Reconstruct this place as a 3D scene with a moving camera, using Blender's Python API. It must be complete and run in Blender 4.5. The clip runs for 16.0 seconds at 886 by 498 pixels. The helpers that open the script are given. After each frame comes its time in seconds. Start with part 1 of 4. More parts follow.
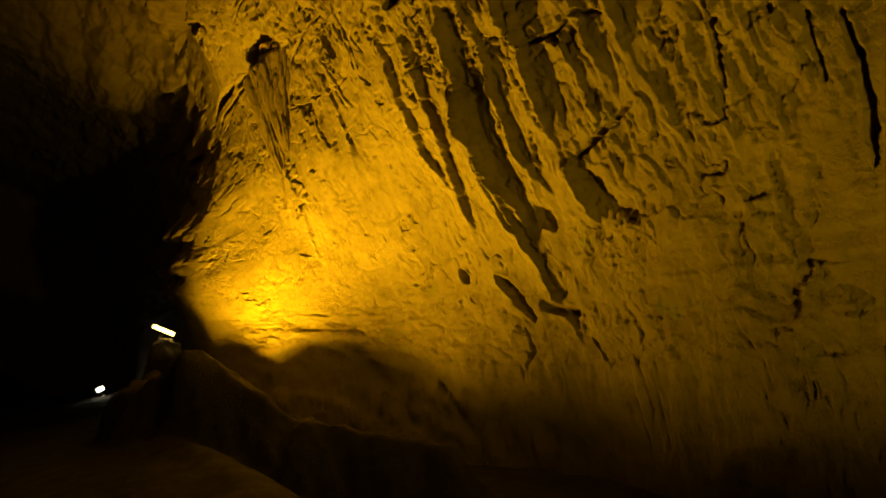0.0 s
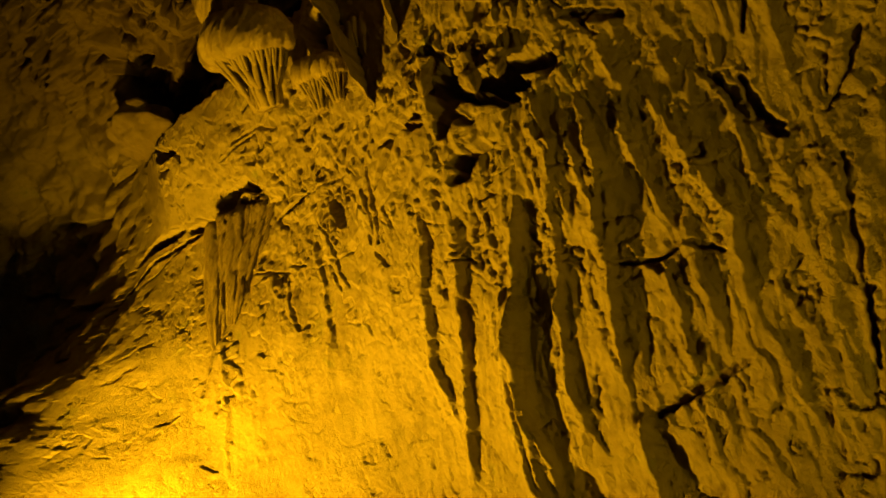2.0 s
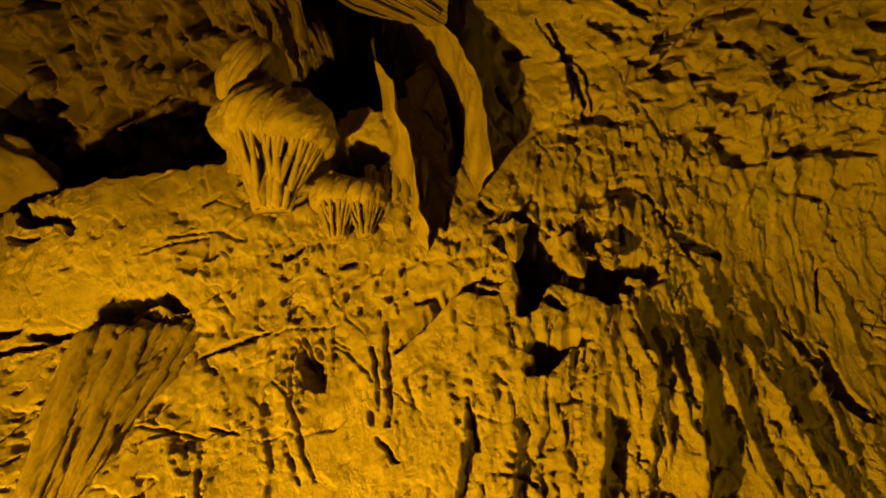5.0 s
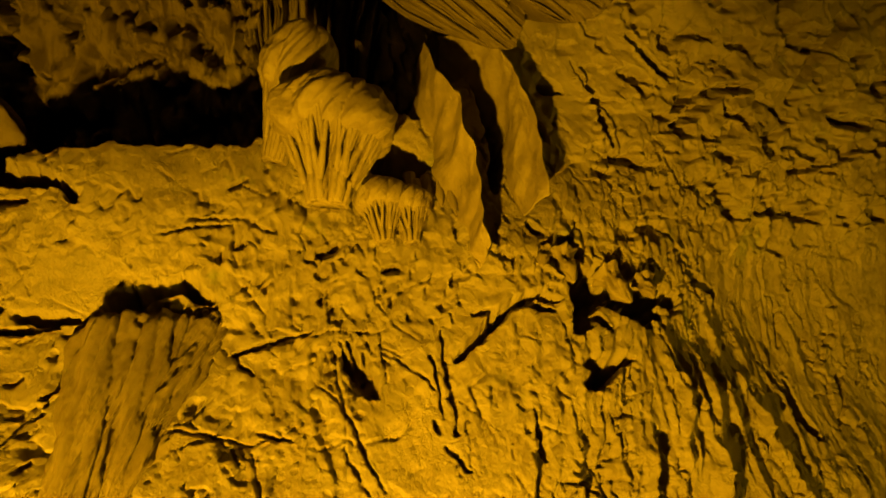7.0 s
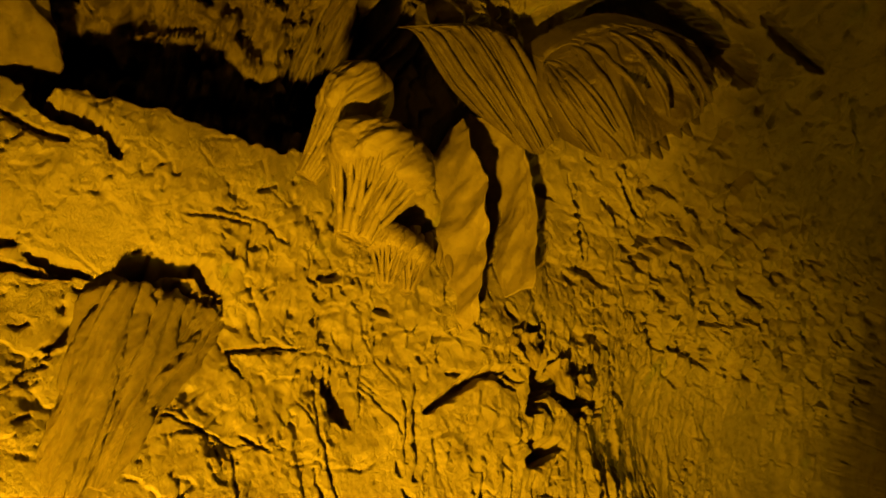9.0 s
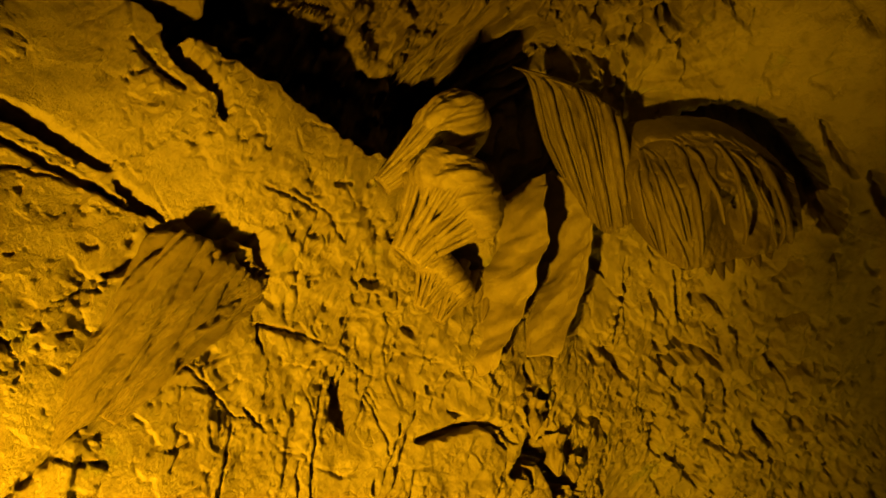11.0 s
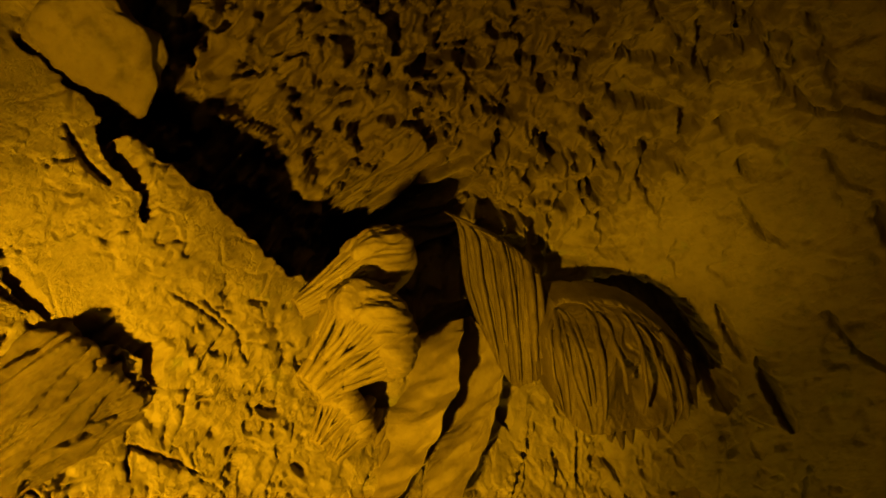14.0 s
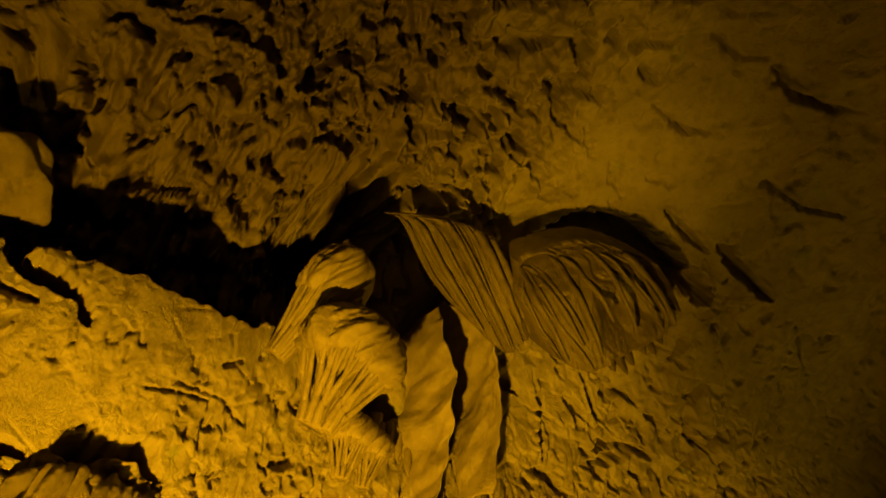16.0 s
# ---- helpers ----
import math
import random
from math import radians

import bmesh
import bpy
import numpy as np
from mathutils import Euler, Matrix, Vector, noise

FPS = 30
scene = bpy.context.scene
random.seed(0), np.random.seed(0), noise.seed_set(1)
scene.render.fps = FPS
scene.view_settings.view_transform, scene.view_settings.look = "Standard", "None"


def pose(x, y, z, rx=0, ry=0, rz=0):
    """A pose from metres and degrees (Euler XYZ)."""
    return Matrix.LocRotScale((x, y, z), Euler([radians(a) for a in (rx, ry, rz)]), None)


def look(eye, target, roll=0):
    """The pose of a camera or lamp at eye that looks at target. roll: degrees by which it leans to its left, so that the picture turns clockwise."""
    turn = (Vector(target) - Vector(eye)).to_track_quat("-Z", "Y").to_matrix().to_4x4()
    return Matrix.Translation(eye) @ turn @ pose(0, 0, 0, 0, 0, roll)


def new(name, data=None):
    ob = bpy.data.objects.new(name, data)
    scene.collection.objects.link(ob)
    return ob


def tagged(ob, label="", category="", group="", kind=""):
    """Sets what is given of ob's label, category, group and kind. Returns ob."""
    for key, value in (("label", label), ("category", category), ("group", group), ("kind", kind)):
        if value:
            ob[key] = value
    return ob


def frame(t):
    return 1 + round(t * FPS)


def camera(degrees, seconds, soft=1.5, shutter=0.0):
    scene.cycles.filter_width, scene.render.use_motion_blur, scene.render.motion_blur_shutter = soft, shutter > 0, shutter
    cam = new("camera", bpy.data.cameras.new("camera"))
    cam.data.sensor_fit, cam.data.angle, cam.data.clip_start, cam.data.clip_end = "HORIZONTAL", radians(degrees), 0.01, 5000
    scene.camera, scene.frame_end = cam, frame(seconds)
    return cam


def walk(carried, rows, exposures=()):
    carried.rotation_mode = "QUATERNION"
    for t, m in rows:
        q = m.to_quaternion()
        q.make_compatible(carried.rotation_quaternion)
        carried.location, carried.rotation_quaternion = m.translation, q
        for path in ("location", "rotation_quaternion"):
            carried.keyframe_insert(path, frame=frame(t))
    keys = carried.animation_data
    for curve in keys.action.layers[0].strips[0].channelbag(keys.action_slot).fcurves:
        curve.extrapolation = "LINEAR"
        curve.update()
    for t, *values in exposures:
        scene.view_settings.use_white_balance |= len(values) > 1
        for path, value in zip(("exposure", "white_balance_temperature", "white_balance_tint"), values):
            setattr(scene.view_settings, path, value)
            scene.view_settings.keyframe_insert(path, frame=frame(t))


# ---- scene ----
cam = camera(73.7, 16.0)
PATH = [
    (0, (-0.045, -0.034, 1.576), (1.211, 1.515, 1.729), -10.6),
    (0.5, (-0.073, 0.438, 1.618), (1.364, 1.808, 1.858), -7.4),
    (0.8, (-0.043, 0.767, 1.603), (1.413, 2.112, 1.868), -6.3),
    (1, (-0.026, 0.986, 1.634), (1.44, 2.25, 2.14), -5.5),
    (1.5, (-0.049, 1.48, 1.74), (1.389, 2.57, 2.602), -4.1),
    (2, (-0.009, 1.947, 1.798), (1.455, 2.984, 2.683), -1.0),
    (2.5, (0.138, 2.396, 1.844), (1.599, 3.342, 2.829), -0.5),
    (3, (0.124, 2.786, 1.924), (1.591, 3.528, 3.062), 1.6),
    (3.5, (0.165, 3.217, 2.002), (1.431, 3.724, 3.465), 3.2),
    (4, (0.279, 3.682, 1.988), (1.442, 4.104, 3.559), 4.3),
    (4.2, (0.293, 3.808, 1.988), (1.498, 4.198, 3.536), 3.4),
    (6.3, (0.168, 5.424, 2.12), (1.402, 5.108, 3.662), -11.7),
    (6.5, (0.185, 5.576, 2.104), (1.435, 5.229, 3.626), -12.6),
    (7, (0.296, 5.935, 2.106), (1.52, 5.471, 3.619), -15.8),
    (7.5, (0.276, 6.293, 2.082), (1.385, 5.588, 3.589), -17.8),
    (8, (0.308, 6.623, 2.066), (1.364, 5.848, 3.577), -12.3),
    (8.2, (0.315, 6.729, 2.06), (1.319, 5.864, 3.559), -16.1),
    (10.3, (0.055, 7.27, 2.232), (1.058, 6.414, 3.736), 0.8),
    (10.5, (0.055, 7.279, 2.241), (1.067, 6.428, 3.742), 3.7),
    (11, (0.082, 7.295, 2.219), (1.144, 6.524, 3.728), 10.0),
    (11.5, (0.097, 7.298, 2.21), (1.211, 6.536, 3.686), 13.0),
    (12, (0.097, 7.302, 2.21), (1.215, 6.559, 3.693), 14.2),
    (12.5, (0.091, 7.304, 2.212), (1.237, 6.576, 3.681), 14.7),
    (13, (-0.019, 7.271, 2.196), (1.133, 6.557, 3.668), 15.8),
    (13.5, (0.034, 7.325, 2.253), (1.059, 6.551, 3.786), 15.3),
    (14, (0.044, 7.373, 2.299), (0.69, 6.695, 4.066), 9.5),
    (14.5, (0.054, 7.381, 2.291), (0.461, 6.708, 4.13), -3.6),
    (15, (0.045, 7.36, 2.313), (0.626, 6.561, 4.052), -7.9),
    (15.5, (0.043, 7.355, 2.319), (0.625, 6.6, 4.077), -15.5),
    (16, (0.04, 7.35, 2.324), (0.594, 6.55, 4.072), -17.9),
]
walk(cam, [(t, look(eye, target, roll)) for t, eye, target, roll in PATH], [(0, -0.6), (1.0, -0.35), (2.0, -0.28), (3.0, -0.02), (16, 0.0)])

# ---- light: two warm floodlights at the foot of the wall, two lamps far down the passage ----
def flood(name, eye, target, watts, colour, size, cone, blend):
    data = bpy.data.lights.new(name, "SPOT")
    data.energy, data.color, data.shadow_soft_size = watts, colour, size
    data.spot_size, data.spot_blend = radians(cone), blend
    ob = new(name, data)
    ob.matrix_world = look(eye, target)
    return ob


AMBER = (1.0, 0.475, 0.003)
flood("floodlight_beam", (2.0, 7.2, 0.52), (2.7, 6.82, 1.5), 3450, AMBER, 0.1, 139, 0.95)
flood("floodlight_beam", (2.7, -1.4, -0.35), (3.1, 1.9, 3.8), 520, (1.0, 0.55, 0.005), 0.1, 112, 1.0)
world = bpy.data.worlds.new("cave_dark")
world.use_nodes = True
world.node_tree.nodes["Background"].inputs[0].default_value = (0, 0, 0, 1)
scene.world = world


# ---- materials ----
def material(name, build):
    m = bpy.data.materials.new(name)
    m.use_nodes = True
    build(m.node_tree.nodes, m.node_tree.links, m.node_tree.nodes["Principled BSDF"])
    return m


def rock(name, dark, light, stain, rough=0.62, bump=1.0, grain=1.0, algae=0.0, coat=None, cracks=0.22):
    """Limestone: two tones in broad patches, stains, fine grain and a damp sheen that varies."""
    def build(nodes, links, bsdf):
        co = nodes.new("ShaderNodeTexCoord")

        def tex(scale, detail, rough_):
            n = nodes.new("ShaderNodeTexNoise")
            n.inputs["Scale"].default_value, n.inputs["Detail"].default_value, n.inputs["Roughness"].default_value = scale, detail, rough_
            links.new(co.outputs["Object"], n.inputs["Vector"])
            return n

        def ramp(src, lo, hi, a, b):
            r = nodes.new("ShaderNodeValToRGB")
            r.color_ramp.elements[0].position, r.color_ramp.elements[1].position = lo, hi
            r.color_ramp.elements[0].color, r.color_ramp.elements[1].color = a, b
            links.new(src, r.inputs[0])
            return r

        def mix(fac, a, b):
            m = nodes.new("ShaderNodeMix")
            m.data_type = "RGBA"
            links.new(fac, m.inputs[0])
            links.new(a, m.inputs[6])
            links.new(b, m.inputs[7])
            return m.outputs[2]

        broad, mid, fine = tex(1.3, 4, 0.6), tex(7.0 * grain, 6, 0.65), tex(55.0 * grain, 5, 0.7)
        base = ramp(broad.outputs[0], 0.32, 0.68, (*dark, 1), (*light, 1))
        patch = ramp(mid.outputs[0], 0.5, 0.72, (0, 0, 0, 1), (0.75, 0.75, 0.75, 1))
        tone = nodes.new("ShaderNodeRGB")
        tone.outputs[0].default_value = (*stain, 1)
        colour = mix(patch.outputs[0], base.outputs[0], tone.outputs[0])
        if algae:
            spot = tex(2.1, 5, 0.7)
            green = nodes.new("ShaderNodeRGB")
            green.outputs[0].default_value = (0.16, 0.24, 0.07, 1)
            colour = mix(ramp(spot.outputs[0], 0.60, 0.72, (0, 0, 0, 1), (algae, algae, algae, 1)).outputs[0], colour, green.outputs[0])
        if coat:
            # a brown mineral crust with a ragged edge, spread round one place
            centre, inner, outer, crust = coat
            gap, wobble, sum_, fade = nodes.new("ShaderNodeVectorMath"), tex(0.9, 6, 0.65), nodes.new("ShaderNodeMath"), nodes.new("ShaderNodeMapRange")
            gap.operation = "DISTANCE"
            gap.inputs[1].default_value = centre
            links.new(co.outputs["Object"], gap.inputs[0])
            sum_.operation, sum_.inputs[1].default_value = "MULTIPLY_ADD", 2.2
            links.new(wobble.outputs[0], sum_.inputs[0])
            links.new(gap.outputs["Value"], sum_.inputs[2])
            fade.inputs["From Min"].default_value, fade.inputs["From Max"].default_value = inner + 1.1, outer + 1.1
            fade.inputs["To Min"].default_value, fade.inputs["To Max"].default_value = 0.85, 0.0
            links.new(sum_.outputs[0], fade.inputs["Value"])
            brown = nodes.new("ShaderNodeRGB")
            brown.outputs[0].default_value = (*crust, 1)
            colour = mix(fade.outputs["Result"], colour, brown.outputs[0])
        links.new(colour, bsdf.inputs["Base Color"])
        gloss = ramp(mid.outputs[0], 0.35, 0.7, (rough - 0.15,) * 3 + (1,), (rough + 0.2,) * 3 + (1,))
        links.new(gloss.outputs[0], bsdf.inputs["Roughness"])
        add = nodes.new("ShaderNodeMath")
        add.operation = "ADD"
        links.new(mid.outputs[0], add.inputs[0])
        links.new(fine.outputs[0], add.inputs[1])
        # fine broken plates: thin crack lines between warped cells, open only in patches
        warp, cell, open_, gate, gain = nodes.new("ShaderNodeMix"), nodes.new("ShaderNodeTexVoronoi"), nodes.new("ShaderNodeMapRange"), nodes.new("ShaderNodeMapRange"), nodes.new("ShaderNodeMath")
        warp.data_type, warp.inputs[0].default_value = "RGBA", 0.22
        links.new(co.outputs["Object"], warp.inputs[6])
        links.new(tex(3.0, 5, 0.6).outputs["Color"], warp.inputs[7])
        cell.feature = "DISTANCE_TO_EDGE"
        cell.inputs["Scale"].default_value = 7.5 * grain
        links.new(warp.outputs[2], cell.inputs["Vector"])
        open_.inputs["From Max"].default_value, open_.inputs["To Min"].default_value, open_.inputs["To Max"].default_value = 0.05, -1.0, 0.0
        links.new(cell.outputs["Distance"], open_.inputs["Value"])
        gate.inputs["From Min"].default_value, gate.inputs["From Max"].default_value = 0.46, 0.62
        links.new(tex(1.7, 4, 0.6).outputs[0], gate.inputs["Value"])
        gain.operation = "MULTIPLY"
        links.new(open_.outputs["Result"], gain.inputs[0])
        links.new(gate.outputs["Result"], gain.inputs[1])
        last = nodes.new("ShaderNodeMath")
        last.operation = "MULTIPLY_ADD"
        last.inputs[1].default_value = cracks
        links.new(gain.outputs[0], last.inputs[0])
        links.new(add.outputs[0], last.inputs[2])
        b = nodes.new("ShaderNodeBump")
        b.inputs["Strength"].default_value, b.inputs["Distance"].default_value = bump, 0.02
        links.new(last.outputs[0], b.inputs["Height"])
        links.new(b.outputs[0], bsdf.inputs["Normal"])
    return material(name, build)


LIMESTONE = rock("limestone", (0.215, 0.185, 0.15), (0.32, 0.28, 0.23), (0.15, 0.12, 0.09), algae=0.4, coat=((0.9, 8.2, 8.6), 2.3, 3.8, (0.085, 0.062, 0.04)))
# darkened copy of the limestone: missing light is put into its colour
DARKENED_ROCK = rock("darkened_rock", (0.09, 0.08, 0.07), (0.15, 0.13, 0.11), (0.06, 0.05, 0.04))
FLOWSTONE = rock("flowstone", (0.16, 0.133, 0.10), (0.25, 0.21, 0.165), (0.11, 0.086, 0.06), rough=0.55, bump=0.5)
OLD_FLOWSTONE = rock("old_flowstone", (0.13, 0.105, 0.075), (0.22, 0.18, 0.135), (0.09, 0.07, 0.045), rough=0.6, bump=1.0, grain=1.7)
BROWN_FLOWSTONE = rock("brown_flowstone", (0.085, 0.068, 0.047), (0.145, 0.118, 0.087), (0.06, 0.046, 0.03), rough=0.55, bump=0.6)
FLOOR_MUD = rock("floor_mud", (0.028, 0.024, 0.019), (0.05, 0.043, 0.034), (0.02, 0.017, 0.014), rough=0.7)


# ---- noise on arrays ----
def lattice(ix, iy, seed):
    h = (ix.astype(np.int64) * 374761393 + iy.astype(np.int64) * 668265263 + seed * 974634777) & 0xFFFFFFFF
    h = ((h ^ (h >> 13)) * 1274126177) & 0xFFFFFFFF
    return ((h ^ (h >> 16)) & 0xFFFFFF) / 16777216.0


def grad_noise(x, y, seed=0):
    """Gradient noise, about -1 to 1."""
    ix, iy = np.floor(x), np.floor(y)
    fx, fy = x - ix, y - iy
    sx, sy = fx * fx * fx * (fx * (fx * 6 - 15) + 10), fy * fy * fy * (fy * (fy * 6 - 15) + 10)

    def corner(dx, dy):
        a = lattice(ix + dx, iy + dy, seed) * 2 * np.pi
        return np.cos(a) * (fx - dx) + np.sin(a) * (fy - dy)
    low = corner(0, 0) * (1 - sx) + corner(1, 0) * sx
    high = corner(0, 1) * (1 - sx) + corner(1, 1) * sx
    return 1.5 * (low * (1 - sy) + high * sy)


def fbm(x, y, octaves=4, seed=0, gain=0.5):
    total, amp = 0.0, 1.0
    for k in range(octaves):
        total = total + amp * grad_noise(x * 2 ** k + 17.3 * k, y * 2 ** k - 9.1 * k, seed + k)
        amp *= gain
    return total


def ridged(x, y, octaves=3, seed=0):
    """Sharp crests, 0 to about 1."""
    total, amp = 0.0, 0.6
    for k in range(octaves):
        total = total + amp * (1 - np.abs(grad_noise(x * 2 ** k + 5.7 * k, y * 2 ** k + 3.3 * k, seed + k))) ** 2
        amp *= 0.45
    return total


def billow(x, y, octaves=3, seed=0, gain=0.5):
    """Rounded lumps parted by sharp creases, 0 to about 1."""
    total, amp = 0.0, 0.7
    for k in range(octaves):
        total = total + amp * np.abs(grad_noise(x * 2 ** k + 11.1 * k, y * 2 ** k - 4.7 * k, seed + k))
        amp *= gain
    return total


def cells(x, y, seed=0):
    """Distance to the nearest and next nearest scattered point."""
    ix, iy = np.floor(x), np.floor(y)
    d1, d2 = np.full(x.shape, 9.0), np.full(x.shape, 9.0)
    for dx in (-1, 0, 1):
        for dy in (-1, 0, 1):
            px, py = ix + dx + lattice(ix + dx, iy + dy, seed), iy + dy + lattice(ix + dx, iy + dy, seed + 51)
            d = np.hypot(px - x, py - y)
            d2 = np.minimum(d2, np.maximum(d, d1))
            d1 = np.minimum(d1, d)
    return d1, d2


def plates(x, y, seed=0):
    """Broken facets: each cell is a small plane with a tilt of its own; about -0.5 to 0.5."""
    ix, iy = np.floor(x), np.floor(y)
    best, face = np.full(x.shape, 9.0), np.zeros(x.shape)
    for dx in (-1, 0, 1):
        for dy in (-1, 0, 1):
            a, c = lattice(ix + dx, iy + dy, seed), lattice(ix + dx, iy + dy, seed + 51)
            ox, oy = x - ix - dx - a, y - iy - dy - c
            d = ox * ox + oy * oy
            tilt = lattice(ix + dx, iy + dy, seed + 77) * 6.2832
            near = d < best
            best = np.where(near, d, best)
            face = np.where(near, 0.75 * (np.cos(tilt) * ox + np.sin(tilt) * oy) + 0.35 * (lattice(ix + dx, iy + dy, seed + 99) - 0.5), face)
    return face


def smooth(a, b, x):
    t = np.clip((x - a) / (b - a), 0, 1)
    return t * t * (3 - 2 * t)


# ---- the passage: a vault round the axis x = 0, z = 2.5; stations along y, angles up from the right-hand side ----
AXIS = 2.5
ARM = 4.1
STATIONS = np.array([-4, 0, 2, 4, 6, 7.5, 9, 12.0])
ANGLES = np.array([-40, -10, 15, 38, 54, 70, 90, 130, 210.0])
RADII = np.array([
    (4.65, 4.68, 4.65, 4.60, 4.59, 4.59, 4.59, 4.46, 4.51),
    (5.23, 4.83, 4.55, 4.42, 4.32, 4.40, 4.53, 4.41, 4.48),
    (5.70, 4.59, 4.21, 4.32, 4.12, 4.35, 4.49, 4.40, 4.48),
    (5.75, 4.57, 3.85, 3.74, 4.33, 4.90, 5.20, 4.80, 4.47),
    (4.69, 4.09, 3.65, 4.14, 4.59, 5.60, 6.20, 5.40, 4.47),
    (3.48, 3.08, 3.19, 3.90, 4.27, 5.50, 6.40, 5.60, 4.47),
    (2.98, 2.31, 2.52, 3.81, 4.89, 5.40, 6.20, 5.40, 4.45),
    (3.48, 3.40, 3.53, 4.08, 4.29, 4.60, 5.00, 4.80, 4.35),
])


def spline(knots, x):
    """Weights of a smooth curve through the knots."""
    n = len(knots)
    x = np.clip(x, knots[0], knots[-1])
    i = np.clip(np.searchsorted(knots, x, side="right") - 1, 0, n - 2)
    h = knots[i + 1] - knots[i]
    t = (x - knots[i]) / h
    slope = np.zeros((n, n))
    for j in range(n):
        a, b = max(j - 1, 0), min(j + 1, n - 1)
        slope[j, b] += 1 / (knots[b] - knots[a])
        slope[j, a] -= 1 / (knots[b] - knots[a])
    unit = np.eye(n)
    return ((2 * t ** 3 - 3 * t ** 2 + 1)[:, None] * unit[i] + ((t ** 3 - 2 * t ** 2 + t) * h)[:, None] * slope[i]
            + (3 * t ** 2 - 2 * t ** 3)[:, None] * unit[i + 1] + ((t ** 3 - t ** 2) * h)[:, None] * slope[i + 1])


def steps(*runs):
    """One array out of (start, end, spacing) runs that follow each other."""
    out = []
    for a, b, d in runs:
        out.append(np.linspace(a, b, max(2, round((b - a) / d)), endpoint=False))
    return np.concatenate(out + [np.array([runs[-1][1]])])


ALONG = steps((-6, -1.2, 0.12), (-1.2, 0.5, 0.03), (0.5, 8.4, 0.0125), (8.4, 13, 0.04), (13, 24, 0.16))
ROUND = steps((-48, -22, 0.8), (-22, 92, 0.165), (92, 125, 0.3), (125, 225, 1.2))
U, T = np.meshgrid(ALONG, ROUND, indexing="ij")
V = np.radians(T) * ARM
VAULT = spline(STATIONS, ALONG) @ RADII @ spline(ANGLES, ROUND).T
RELIEF, SHIFT = np.zeros_like(U), np.zeros_like(U)
def window(u0, u1, t0, t1, soft=0.5):
    """1 inside a stretch of the wall, fading over soft metres."""
    v0, v1 = math.radians(t0) * ARM, math.radians(t1) * ARM
    return smooth(u0 - soft, u0 + soft, U) * (1 - smooth(u1 - soft, u1 + soft, U)) * smooth(v0 - soft, v0 + soft, V) * (1 - smooth(v1 - soft, v1 + soft, V))


def trace(points, reach):
    """Around a line on the wall: the patch of the grid, the distance to the line, the side of it and how far along it lies (0 to 1)."""
    us, ts = [p[0] for p in points], [p[1] for p in points]
    turn = math.degrees(reach / ARM)
    i0, i1 = np.searchsorted(ALONG, [min(us) - reach, max(us) + reach])
    j0, j1 = np.searchsorted(ROUND, [min(ts) - turn, max(ts) + turn])
    patch = (slice(i0, i1), slice(j0, j1))
    u = U[patch] + 0.016 * fbm(U[patch] / 0.13, V[patch] / 0.13, 3, 101, 0.6)
    v = V[patch] + 0.016 * fbm(U[patch] / 0.13, V[patch] / 0.13, 3, 111, 0.6)
    best, side, along = np.full(u.shape, 1e9), np.zeros(u.shape), np.zeros(u.shape)
    line = [(a, math.radians(b) * ARM) for a, b in points]
    lengths = [math.dist(a, b) for a, b in zip(line, line[1:])]
    done, whole = 0.0, sum(lengths) + 1e-6
    for (au, av), (bu, bv), length in zip(line, line[1:], lengths):
        du, dv = bu - au, bv - av
        t = np.clip(((u - au) * du + (v - av) * dv) / (length * length + 1e-9), 0, 1)
        d = np.hypot(u - au - t * du, v - av - t * dv)
        near = d < best
        best = np.where(near, d, best)
        side = np.where(near, np.sign(dv) * ((u - au) * -dv + (v - av) * du), side)
        along = np.where(near, (done + t * length) / whole, along)
        done += length
    return patch, u, v, best, -side, along


def groove(width, depth, *points):
    """A cleft or hollow with ragged lips, shallower at its ends."""
    patch, u, v, d, side, along = trace(points, width * 3 + 0.05)
    ragged = 0.35 * width * fbm(u / 0.09, v / 0.09, 3, 83) + 0.25 * width * grad_noise(u / 0.3, v / 0.3, 85)
    w = width * (0.45 + 0.55 * np.sqrt(np.clip(4 * along * (1 - along), 0, 1)))
    RELIEF[patch] -= depth * np.clip(1.25 - np.clip(d + ragged, 0, None) / (1.25 * w), 0, 1) ** 1.2
    RELIEF[patch] += 0.05 * depth * np.exp(-((d - 1.6 * w) / (0.6 * w)) ** 2)


def slot(width, depth, *points):
    """A hollow cut level into the wall, so that its lip shades it from below."""
    patch, u, v, d, side, along = trace(points, width * 3 + 0.05)
    ragged = 0.18 * width * fbm(u / 0.16, v / 0.12, 2, 87) + 0.3 * width * grad_noise(u / 0.45, v / 0.4, 88)
    w = width * (0.4 + 0.6 * np.sqrt(np.clip(4 * along * (1 - along), 0, 1)))
    cut = 1 - smooth(0.5 * w, 1.35 * w, d + ragged)
    SHIFT[patch] = np.maximum(SHIFT[patch], depth * cut)
    RELIEF[patch] -= 0.4 * depth * cut


